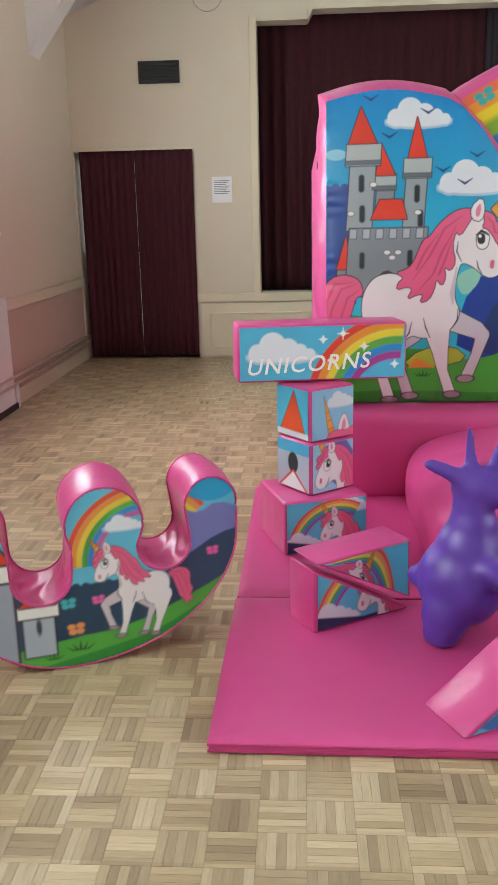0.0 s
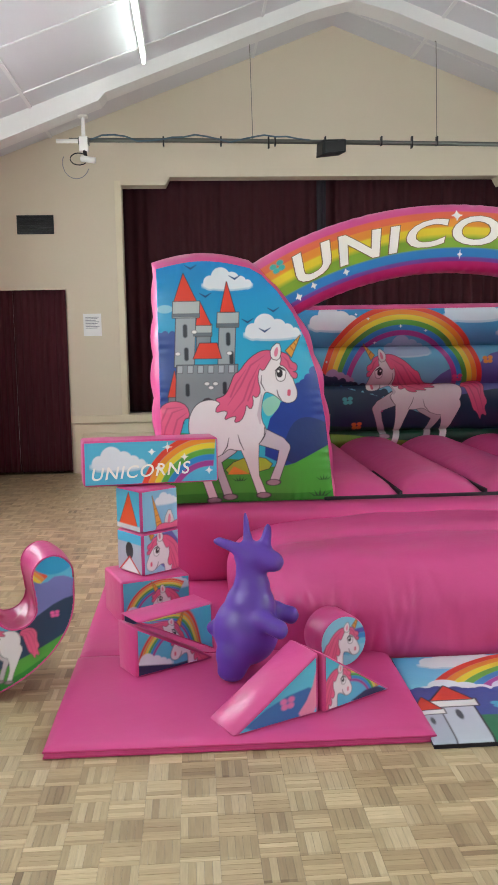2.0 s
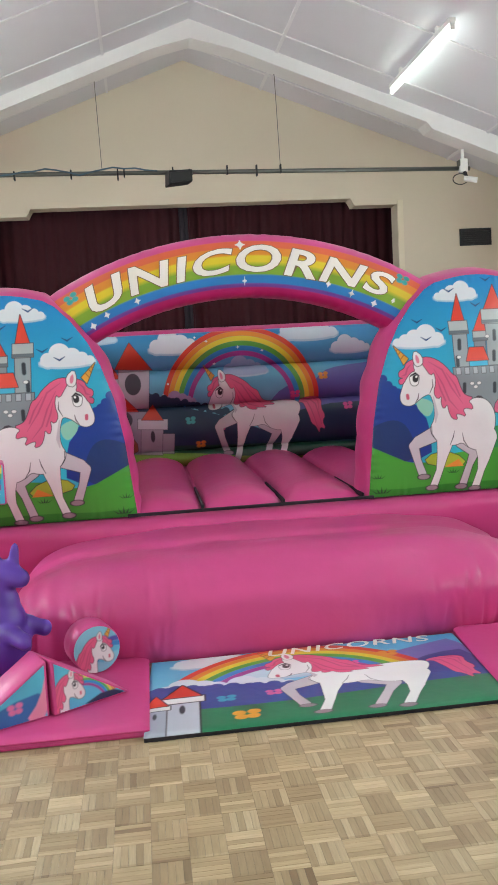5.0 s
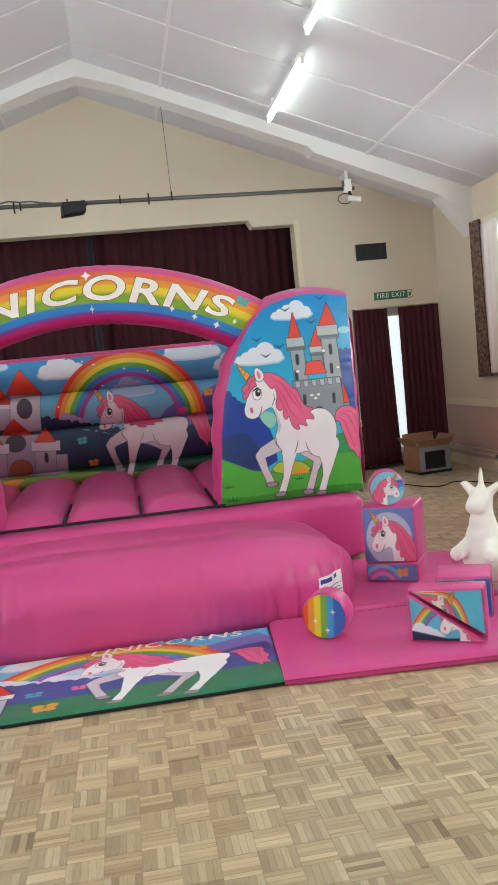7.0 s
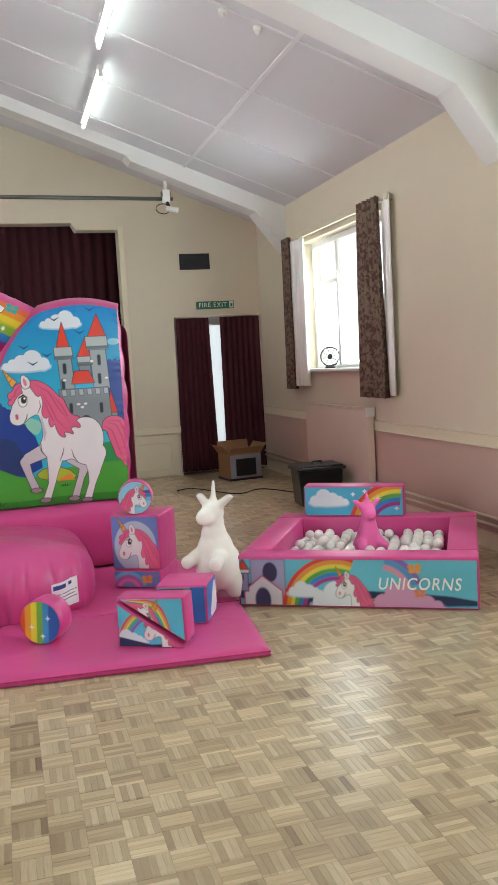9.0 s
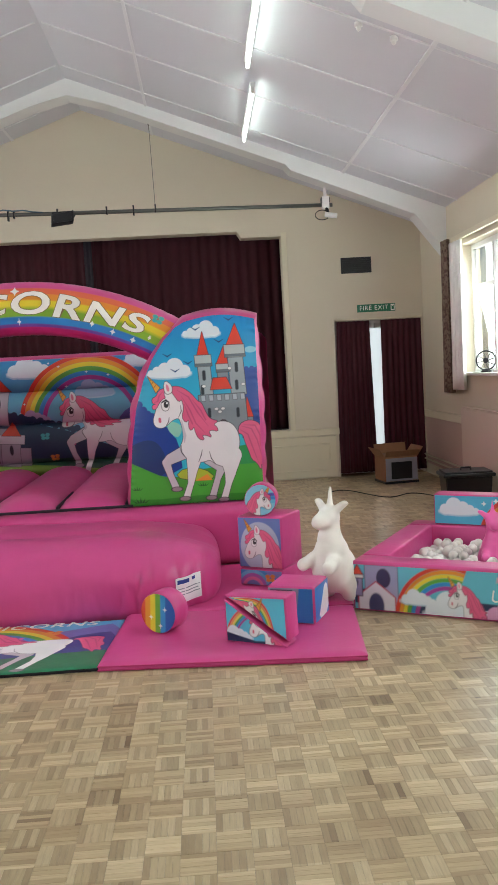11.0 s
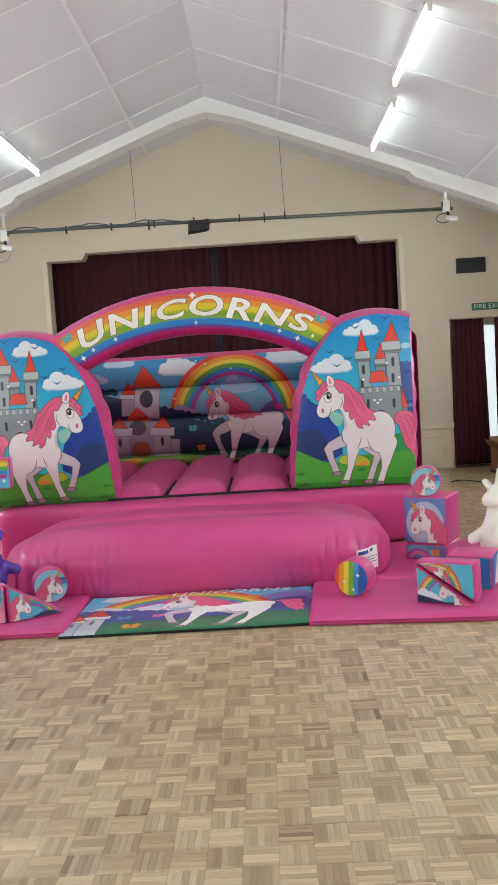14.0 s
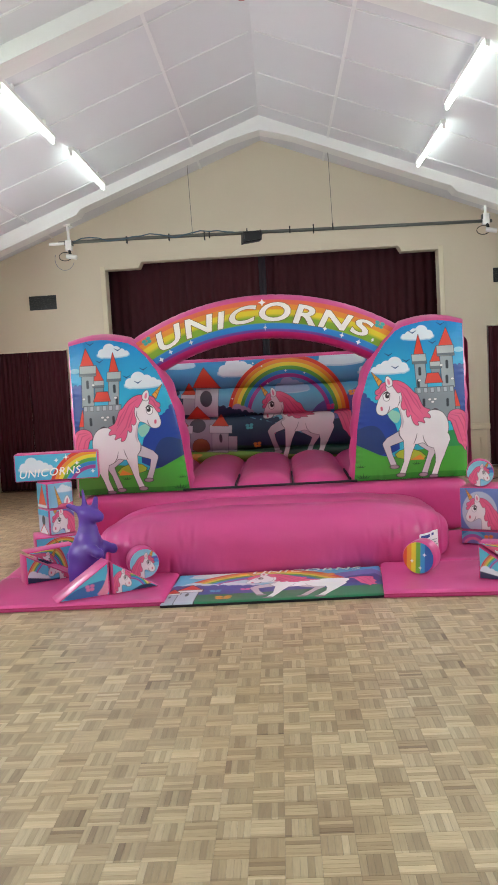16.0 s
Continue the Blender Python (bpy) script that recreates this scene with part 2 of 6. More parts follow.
def grid_mesh(name, p, colours=None, wrap_i=False, wrap_j=False, keep=None):
    """A mesh from a grid of points p[i, j], with an optional printed colour at each."""
    ni, nj = p.shape[:2]
    i, j = np.meshgrid(np.arange(ni if wrap_i else ni - 1), np.arange(nj if wrap_j else nj - 1), indexing="ij")
    i2, j2 = (i + 1) % ni, (j + 1) % nj
    f = np.stack([i * nj + j, i2 * nj + j, i2 * nj + j2, i * nj + j2], -1).reshape(-1, 4)
    if keep is not None:
        f = f[keep.reshape(-1)[f].all(1)]
    me = bpy.data.meshes.new(name)
    me.vertices.add(ni * nj), me.loops.add(f.size), me.polygons.add(len(f))
    me.vertices.foreach_set("co", np.ascontiguousarray(p, dtype=np.float32).ravel())
    me.loops.foreach_set("vertex_index", f.ravel().astype(np.int32))
    me.polygons.foreach_set("loop_start", np.arange(0, f.size, 4, dtype=np.int32))
    me.polygons.foreach_set("use_smooth", np.ones(len(f), dtype=bool))
    me.update(calc_edges=True)
    if colours is not None:
        at = me.attributes.new("print", "FLOAT_COLOR", "POINT")
        at.data.foreach_set("color", np.concatenate([colours.reshape(-1, 3), np.ones((ni * nj, 1))], 1).astype(np.float32).ravel())
    return me


def spow(v, e):
    return np.sign(v) * np.abs(v) ** e


def pillow(name, c, half, e_side, e_up, n=96, m=48, floor=None, wave=None):
    """An inflated cushion: a superellipsoid; smaller exponents are boxier."""
    a, b = np.meshgrid(np.linspace(-math.pi, math.pi, n, endpoint=False), np.linspace(-math.pi / 2, math.pi / 2, m), indexing="ij")
    x = half[0] * spow(np.cos(b), e_up) * spow(np.cos(a), e_side)
    y = half[1] * spow(np.cos(b), e_up) * spow(np.sin(a), e_side)
    z = half[2] * spow(np.sin(b), e_up)
    p = np.stack([x + c[0], y + c[1], z + c[2]], -1)
    if wave:
        p = wave(p)
    if floor is not None:
        p[..., 2] = np.maximum(p[..., 2], floor)
    return grid_mesh(name, p, wrap_i=True)


# ---- printed artwork: plain flat shapes laid over one another ----
class Art:
    def __init__(self, x, y, ground):
        self.x, self.y = x, y
        self.c = np.empty((*x.shape, 3))
        self.c[:] = rgb(ground)
        step = np.median(np.hypot(np.diff(x, axis=0), np.diff(y, axis=0))) + np.median(np.hypot(np.diff(x, axis=1), np.diff(y, axis=1)))
        self.soft = max(0.35 * step, 1e-4)

    def fill(self, colour):
        self.c[:] = np.array(rgb(colour))

    def lay(self, d, colour, where=None):
        """Paint where the distance d is below zero."""
        w = np.clip(0.5 - d / (2 * self.soft), 0, 1)[..., None]
        if where is None:
            self.c = self.c * (1 - w) + np.array(rgb(colour)) * w
        else:
            self.c[where] = self.c[where] * (1 - w) + np.array(rgb(colour)) * w

    def near(self, p, margin):
        p = np.asarray(p, float)
        (x0, y0), (x1, y1) = p.min(0) - margin - 2 * self.soft, p.max(0) + margin + 2 * self.soft
        return (self.x > x0) & (self.x < x1) & (self.y > y0) & (self.y < y1)

    def poly(self, pts, colour, smooth=0, line=0.0, ink="3A3340"):
        p = np.array(pts, float)
        for _ in range(smooth):
            q = np.roll(p, -1, 0)
            p = np.stack([0.75 * p + 0.25 * q, 0.25 * p + 0.75 * q], 1).reshape(-1, 2)
        m = self.near(p, line)
        x, y = self.x[m], self.y[m]
        d = np.full(x.shape, 1e9)
        inside = np.zeros(x.shape, bool)
        for (ax, ay), (bx, by) in zip(p, np.roll(p, -1, 0)):
            ex, ey = bx - ax, by - ay
            wx, wy = x - ax, y - ay
            t = np.clip((wx * ex + wy * ey) / max(ex * ex + ey * ey, 1e-12), 0, 1)
            d = np.minimum(d, (wx - ex * t) ** 2 + (wy - ey * t) ** 2)
            if ey:
                inside ^= ((ay > y) != (by > y)) & (x < ex * (y - ay) / ey + ax)
        d = np.sqrt(d) * np.where(inside, -1, 1)
        if line:
            self.lay(d - line, ink, m)
        self.lay(d, colour, m)

    def disc(self, cx, cy, r, colour, ry=None, line=0.0, ink="3A3340"):
        ry = ry or r
        m = self.near([(cx - r, cy - ry), (cx + r, cy + ry)], line)
        d = (np.hypot((self.x[m] - cx) / r, (self.y[m] - cy) / ry) - 1) * min(r, ry)
        if line:
            self.lay(d - line, ink, m)
        self.lay(d, colour, m)

    def cloud(self, cx, cy, w, colour="EDF3FA", under="BBD6EA"):
        for drop, hue in ((0.035, under), (0.0, colour)):
            for dx, dy, r in ((-0.34, 0, 0.13), (-0.13, 0.10, 0.19), (0.09, 0.05, 0.15), (0.26, 0.01, 0.11), (0.40, -0.03, 0.08)):
                self.disc(cx + dx * w, cy + (dy - drop) * w, r * w, hue)
            self.disc(cx, cy - (0.05 + drop) * w, 0.5 * w, hue, 0.09 * w)

    def stroke(self, pts, widths, colour, line=0.0, ink="3A3340"):
        """A limb: a chain of tapered rods."""
        m = self.near(pts, max(widths) + line)
        x, y = self.x[m], self.y[m]
        d = np.full(x.shape, 1e9)
        for (ax, ay), (bx, by), wa, wb in zip(pts, pts[1:], widths, widths[1:]):
            ex, ey = bx - ax, by - ay
            t = np.clip(((x - ax) * ex + (y - ay) * ey) / max(ex * ex + ey * ey, 1e-12), 0, 1)
            d = np.minimum(d, np.hypot(x - ax - ex * t, y - ay - ey * t) - (wa + (wb - wa) * t))
        if line:
            self.lay(d - line, ink, m)
        self.lay(d, colour, m)

    def rainbow(self, cx, cy, r0, r1, a0, a1, hues=("E8452F", "F29A2E", "F4DE3A", "62B345", "2F8FD8", "B0409A")):
        """Bands from the outer radius r1 to r0, between two angles in degrees."""
        r = np.hypot(self.x - cx, self.y - cy)
        a = np.degrees(np.arctan2(self.y - cy, self.x - cx))
        side = np.maximum(np.radians(a0 - a), np.radians(a - a1)) * r
        step = (r1 - r0) / len(hues)
        for k, hue in enumerate(hues):
            self.lay(np.maximum(np.maximum(r - (r1 - k * step), (r1 - (k + 1) * step) - r), side), hue)

    def star(self, cx, cy, r, colour="FFFFFF"):
        dx, dy = np.abs(self.x - cx), np.abs(self.y - cy)
        self.lay((np.sqrt(dx) + np.sqrt(dy)) ** 2 - r, colour)

    def tuft(self, cx, cy, s, colour="1D4A2A"):
        for k in (-2, -1, 0, 1, 2):
            self.poly([(cx + (k * 0.35 - 0.2) * s, cy), (cx + k * 0.8 * s, cy + (1.1 - 0.25 * abs(k)) * s), (cx + (k * 0.35 + 0.2) * s, cy)], colour)

    def blossom(self, cx, cy, s, colour):
        for dx, dy in ((-0.6, 0.35), (0.6, 0.45), (-0.45, -0.4), (0.5, -0.35)):
            self.disc(cx + dx * s, cy + dy * s, 0.55 * s, colour, 0.42 * s)

    def woods(self, x0, x1, y, r, colour, rise=0.0):
        k = 0
        x = x0
        while x < x1:
            self.disc(x, y + rise * (x - x0) + 0.4 * r * math.sin(3.7 * k), r, colour)
            x += 1.1 * r
            k += 1

    def keep_tower(self, cx, y0, y1, w, roof, stone="A9B0BA", cap="F0F0EC", tile="E5482F"):
        """A round castle turret: shaft, crown and pointed roof."""
        ln = 0.012 * max(w, 0.1) / 0.1 * 0.5
        self.poly([(cx - w / 2, y0), (cx + w / 2, y0), (cx + w / 2, y1), (cx - w / 2, y1)], stone, line=ln)
        self.poly([(cx - 0.66 * w, y1), (cx + 0.66 * w, y1), (cx + 0.66 * w, y1 + 0.42 * w), (cx - 0.66 * w, y1 + 0.42 * w)], cap, line=ln)
        self.poly([(cx - 0.58 * w, y1 + 0.42 * w), (cx + 0.58 * w, y1 + 0.42 * w), (cx, y1 + 0.42 * w + roof)], tile, line=ln)
        self.disc(cx, (y0 + y1) / 2 + 0.25 * (y1 - y0), 0.09 * w, "3C4450", 0.3 * w)

    def five_star(self, cx, cy, r, colour="F4F4F6"):
        self.poly([(cx + r * (1 if k % 2 == 0 else 0.45) * math.sin(k * math.pi / 5), cy + r * (1 if k % 2 == 0 else 0.45) * math.cos(k * math.pi / 5)) for k in range(10)], colour)

    def head(self, w, k, line, hide, hair):
        """Mane, forelock, ear and horn over a painted neck; w maps artboard units, k is their size."""
        dark = "D2557F"
        self.poly(w([(470, 265), (430, 265), (390, 285), (350, 325), (320, 375), (300, 385), (285, 440), (270, 480), (250, 497), (218, 510), (250, 525), (230, 545), (228, 570), (262, 555),
                     (285, 560), (268, 600), (300, 580), (325, 575), (315, 608), (345, 595), (360, 555), (362, 515), (385, 540), (395, 510), (385, 470), (410, 485), (425, 450), (405, 400),
                     (410, 345), (430, 360), (450, 320), (465, 290)]), hair, 1, line)
        for pts in ([(430, 290), (370, 340), (330, 440), (280, 530)], [(410, 330), (372, 420), (350, 500), (305, 565)], [(400, 380), (388, 440), (370, 500)], [(350, 360), (310, 430), (290, 490)]):
            self.stroke(w(pts), [k * v for v in (1, 4, 4, 1)], dark)
        self.poly(w([(528, 258), (556, 285), (590, 183)]), "EFA83C", 0, line)
        for a in (0.3, 0.55, 0.75):
            self.stroke(w([(528 + 60 * a, 258 - 75 * a), (556 + 33 * a, 285 - 100 * a)]), [k * 2.5, k * 2.5], "B9752A")
        self.poly(w([(500, 265), (540, 275), (555, 305), (585, 315), (585, 345), (562, 350), (590, 355), (588, 380), (568, 378), (545, 345), (520, 325), (505, 325), (512, 300)]), hair, 1, line)
        self.stroke(w([(515, 285), (540, 305), (552, 335), (575, 340)]), [k * v for v in (1, 4, 4, 1)], dark)
        self.poly(w([(462, 300), (456, 258), (492, 220), (507, 262), (498, 305)]), hide, 1, line)
        self.poly(w([(475, 288), (474, 262), (488, 240), (494, 265), (488, 290)]), "EE86A4", 1)
        # plain marks of the face
        self.stroke(w([(512, 362), (513, 378)]), [k * 23, k * 20], "FBFBFB", line)
        self.stroke(w([(505, 358), (507, 368)]), [k * 15, k * 14], "2A2730")
        self.stroke(w([(500, 354), (501, 355)]), [k * 5, k * 5], "FFFFFF")
        self.stroke(w([(486, 352), (504, 336), (530, 348)]), [k * 2, k * 5, k * 2], "2A2730")
        self.stroke(w([(557, 440), (557, 455)]), [k * 8, k * 8], "E0607E")
        self.stroke(w([(500, 440), (508, 465), (524, 484)]), [k * 1.5, k * 3, k * 1.5], "6A5560")

    def horse(self, x, y, s, flip=False, line=0.0, tail=True, wide=1.0, hide="F4EFF1", hair="EE6690", drop=0.0, long=1.0):
        """A white horned horse in flat shapes, s metres to its ear, standing at (x, y); drop lowers the head, long draws the trunk out."""
        k = s / (744 - drop)
        g = -k * wide if flip else k * wide

        def w(pts):
            out = []
            for px, py in pts:
                b = 985 - py - 0.115 * (px - 330)
                a = px - 330 - 0.09 * (py - 985)
                if px < 400:
                    a -= (400 - max(px, 110)) * (long - 1)
                b -= drop * min(max((650 - py) / 200, 0), 1)
                out.append((x + g * a, y + k * b))
            return out

        dark, shade, ink = "D2557F", "D6CCD4", "3A3340"
        if tail:
            self.poly(w([(112, 600), (95, 552), (50, 536), (8, 545), (-25, 572), (-42, 632), (-28, 690), (-48, 745), (-22, 770), (-40, 830), (-2, 805), (4, 850), (26, 795), (52, 775), (62, 722), (78, 660), (84, 615)]), hair, 1, line)
            for pts in ([(85, 565), (30, 590), (5, 660), (-15, 790)], [(95, 585), (55, 620), (40, 690), (15, 800)], [(70, 560), (5, 575), (-18, 640), (-10, 700)]):
                self.stroke(w(pts), [k * v for v in (1, 4, 4, 1)], dark)
        near = (([(175, 730), (192, 830), (210, 890), (245, 970)], (66, 32, 18, 19)), ([(385, 680), (413, 780), (432, 850), (470, 930)], (50, 27, 17, 19)))
        far = (([(300, 720), (240, 790), (270, 850), (312, 945)], (40, 26, 17, 19)), ([(430, 655), (530, 685), (558, 702), (545, 780), (525, 855)], (40, 31, 24, 18, 20)))
        for hue, limbs in ((shade, far), (hide, near)):
            for pts, wd in limbs:
                self.stroke(w(pts), [k * v for v in wd], hue, line)
        for px, py in ((252, 984), (324, 960), (480, 938), (519, 872)):
            (hx, hy), = w([(px, py)])
            self.disc(hx, hy, 30 * k, "A98E9C", 13 * k, line)
        self.poly(w([(108, 620), (120, 570), (150, 530), (200, 513), (250, 520), (300, 470), (360, 440), (400, 400), (410, 340), (440, 290), (470, 272), (510, 285), (532, 320), (555, 350), (577, 400),
                     (596, 440), (592, 478), (560, 496), (530, 490), (505, 472), (480, 458), (445, 450), (436, 480), (430, 540), (440, 590), (462, 620), (460, 655), (438, 692), (400, 722), (340, 737),
                     (300, 727), (270, 762), (215, 790), (150, 745), (113, 680)]), hide, 2, line)
        for pts, wd in near:
            self.stroke(w(pts[:3]), [k * v for v in wd[:3]], hide)
        for pts in ([(296, 680), (291, 722), (270, 762)], [(336, 662), (348, 695), (368, 730)], [(440, 690), (458, 655), (455, 615)], [(424, 380), (424, 415), (445, 448)]):
            self.stroke(w(pts), [line * v for v in (0.3, 0.8, 0.4)], ink)
        self.stroke(w([(430, 470), (425, 560), (434, 600)]), [k * 3, k * 9, k * 3], shade)
        self.head(w, k, line, hide, hair)

    def bust(self, x, y, s, flip=False, line=0.0):
        """The same form, head and neck alone, s metres high about (x, y)."""
        k = s / 330
        g = -k if flip else k

        def w(pts):
            return [(x + g * (px - 455), y + k * (390 - py)) for px, py in pts]

        self.poly(w([(330, 360), (250, 470), (220, 620), (400, 640), (440, 420)]), "EE6690", 1, line)
        self.poly(w([(400, 400), (410, 340), (440, 290), (470, 272), (510, 285), (532, 320), (555, 350), (577, 400), (596, 440), (592, 478), (560, 496), (530, 490), (505, 472), (480, 458), (452, 458),
                     (445, 500), (450, 640), (360, 640), (370, 480)]), "F4EFF1", 2, line)
        self.head(w, k, line, "F4EFF1", "EE6690")


def lettering(text, size, bold=0.0):
    """Outline mesh of a word in the built-in font: vertices and faces, centred, on the plane."""
    cu = bpy.data.curves.new("lettering", "FONT")
    cu.body, cu.size, cu.offset, cu.resolution_u = text, size, bold, 4
    cu.align_x, cu.align_y, cu.space_character = "CENTER", "CENTER", 1.12
    ob = new("lettering", cu)
    bpy.context.view_layer.update()
    me = ob.to_mesh()
    bm = bmesh.new()
    bm.from_mesh(me)
    ob.to_mesh_clear()
    bpy.data.objects.remove(ob)
    bmesh.ops.triangulate(bm, faces=bm.faces[:])
    return bm


def word(name, text, size, bold, mat, parent, place, label="", cuts=1):
    """Letters laid on a surface by place(u, v) -> point."""
    bm = lettering(text, size, bold)
    for _ in range(cuts):
        long = [e for e in bm.edges if e.calc_length() > 0.035]
        if not long:
            break
        bmesh.ops.subdivide_edges(bm, edges=long, cuts=1)
        bmesh.ops.triangulate(bm, faces=bm.faces[:])
    for v in bm.verts:
        v.co = Vector(place(v.co.x, v.co.y))
    return part(name, bm, mat, parent, label)


# ---- the hall ----
def structure(name, bm, mat, label, smooth=False):
    return tagged(part(name, bm, mat, None, label, smooth), category=name.split("_")[0], kind="structure")


def wall_with_hole(axis, at0, at1, s0, s1, z0, z1, holes, bm=None):
    """A wall slab along x or y, from s0 to s1, with rectangular holes (a, b, c, d) cut through it."""
    bm = bm or bmesh.new()
    cuts_s = sorted({s0, s1, *[h[0] for h in holes], *[h[1] for h in holes]})
    cuts_z = sorted({z0, z1, *[h[2] for h in holes], *[h[3] for h in holes]})
    for a, b in zip(cuts_s, cuts_s[1:]):
        for c, d in zip(cuts_z, cuts_z[1:]):
            if any(h[0] <= a and b <= h[1] and h[2] <= c and d <= h[3] for h in holes):
                continue
            if axis == "x":
                box_bm(a, b, at0, at1, c, d, bm=bm)
            else:
                box_bm(at0, at1, a, b, c, d, bm=bm)
    bmesh.ops.remove_doubles(bm, verts=bm.verts, dist=1e-5)
    bm.verts.index_update()
    seen = {}
    for f in bm.faces:
        seen.setdefault(tuple(sorted(v.index for v in f.verts)), []).append(f)
    bmesh.ops.delete(bm, geom=[f for fs in seen.values() if len(fs) > 1 for f in fs], context="FACES_ONLY")
    return bm


DADO = 0.86
STAGE = (-0.18, 4.88, 0.69, 3.35)
EAVE = ceil_z(X_E)
DOOR_W, DOOR_E = (-2.10, -0.86, 0.0, 2.16), (5.56, 6.76, 0.0, 2.16)
# The two southern windows of each wall are unseen, added to brighten the hall.
WINDOWS_E = [(WIN_Y0 + d, WIN_Y1 + d, WIN_Z0, WIN_Z1) for d in (0.0, -4.4, -8.8)]
WINDOWS_W = [(WIN_Y0 + d, WIN_Y1 + d, WIN_Z0, WIN_Z1) for d in (-0.8, -5.2, -9.6)]

# stage wall: lower rectangle with openings, gable above; the stage opening has stepped upper corners
bm = wall_with_hole("x", Y_N, Y_N + WALL_T, X_W - WALL_T, X_E + WALL_T, 0, 3.5, [STAGE, (0.33, 4.34, STAGE[3], 3.44), DOOR_W, DOOR_E])
structure("wall_north", bm, CREAM, "cream painted stage end wall with wide opening")
bm = prism_bm([(X_W - WALL_T, 3.5), (X_E + WALL_T, 3.5), (X_E, 3.55), (RIDGE_X, RIDGE_Z + 0.12), (X_W, 3.55)], "y", Y_N, Y_N + WALL_T)
structure("wall_gable", bm, CREAM, "cream painted gable above the stage opening")
bm = wall_with_hole("y", X_E, X_E + WALL_T, Y_S, Y_N, DADO, EAVE + 0.1, WINDOWS_E)
structure("wall_east", bm, CREAM, "cream painted upper side wall with windows")
bm = box_bm(X_E - 0.004, X_E + WALL_T, Y_S, Y_N, 0, DADO)
structure("wall_east_dado", bm, ROSE, "dusty pink painted lower side wall")
bm = wall_with_hole("y", X_W - WALL_T, X_W, Y_S, Y_N, DADO, EAVE + 0.1, WINDOWS_W)
structure("wall_west", bm, CREAM, "cream painted upper side wall with windows")
bm = box_bm(X_W - WALL_T, X_W + 0.004, Y_S, Y_N, 0, DADO)
structure("wall_west_dado", bm, ROSE, "dusty pink painted lower side wall")
bm = box_bm(X_W - WALL_T, X_E + WALL_T, Y_S - WALL_T, Y_S, 0, RIDGE_Z + 0.3)
structure("wall_south", bm, CREAM, "plain cream painted rear wall")
for side, x in (("east", X_E), ("west", X_W)):
    s = -1 if side == "east" else 1
    bm = box_bm(x + s * 0.004, x + s * 0.026, Y_S, Y_N, DADO - 0.075, DADO + 0.02, 0.006)
    structure(f"trim_dado_{side}", bm, TRIM, "cream gloss dado rail")
    bm = box_bm(x + s * 0.004, x + s * 0.024, Y_S, Y_N, 0, 0.13, 0.005)
    structure(f"baseboard_{side}", bm, TRIM, "cream gloss skirting board")
    bm = tube_bm([(x + s * 0.05, Y_S, 0.20), (x + s * 0.05, Y_N - 0.03, 0.20)], 0.012, 8)
    tube_bm([(x + s * 0.05, Y_S, 0.26), (x + s * 0.05, Y_N - 0.03, 0.26)], 0.012, 8, bm)
    structure(f"trim_pipes_{side}", bm, TRIM, "pair of painted heating pipes along the skirting", True)

# stage opening: stepped lintel and fascia
for k, (xa, xb) in enumerate(((0.28, 0.332), (4.392, 4.338))):
    bm = prism_bm([(xb, STAGE[3] - 0.001), (xb, 3.44), (xb + (xb - xa), 3.44)], "y", Y_N, Y_N + WALL_T)
    structure(f"trim_stage_corner_{k + 1}", bm, CREAM, "chamfered corner of the stage opening")
bm = box_bm(STAGE[0] - 0.075, STAGE[0] - 0.003, Y_N - 0.014, Y_N - 0.001, STAGE[2], STAGE[3] + 0.05, 0.004)
structure("trim_stage_west", bm, TRIM, "cream painted stage opening reveal")
bm = box_bm(STAGE[1] + 0.003, STAGE[1] + 0.075, Y_N - 0.014, Y_N - 0.001, STAGE[2], STAGE[3] + 0.05, 0.004)
structure("trim_stage_east", bm, TRIM, "cream painted stage opening reveal")
# the opening rises one step higher between its corners
bm = box_bm(-0.86, 5.56, Y_N - 0.035, Y_N + 0.002, 0.60, 0.69, 0.006)
structure("trim_stage_ledge", bm, TRIM, "cream painted stage edge nosing")
for k in range(5):
    xa = -0.82 + k * 1.272
    bm = box_bm(xa, xa + 1.24, Y_N - 0.02, Y_N - 0.006, 0.02, 0.585, 0.004)
    for c in ((xa + 0.09, xa + 1.15, 0.47, 0.485), (xa + 0.09, xa + 1.15, 0.11, 0.125)):
        box_bm(c[0], c[1], Y_N - 0.032, Y_N - 0.018, c[2], c[3], 0.004, bm=bm)
    for c in (xa + 0.09, xa + 1.135):
        box_bm(c, c + 0.015, Y_N - 0.032, Y_N - 0.018, 0.11, 0.485, 0.004, bm=bm)
    structure(f"trim_stage_panel_{k + 1}", bm, TRIM, "cream painted moulded panel of the stage front")
structure("floor_stage", box_bm(STAGE[0] - 0.5, STAGE[1] + 0.5, Y_N + 0.02, Y_N + 3.0, 0.55, 0.68), BLACK, "dark stage floor behind the curtains")
bm = box_bm(X_W, X_E, Y_N + 3.0, Y_N + 3.1, 0, 5.3)
box_bm(X_W - 0.1, X_W, Y_N + WALL_T, Y_N + 3.0, 0, 5.3, bm=bm)
box_bm(X_E, X_E + 0.1, Y_N + WALL_T, Y_N + 3.0, 0, 5.3, bm=bm)
box_bm(X_W, X_E, Y_N + WALL_T, Y_N + 3.0, 5.3, 5.4, bm=bm)
structure("wall_backstage", bm, BLACK, "dark walls closing the stage")

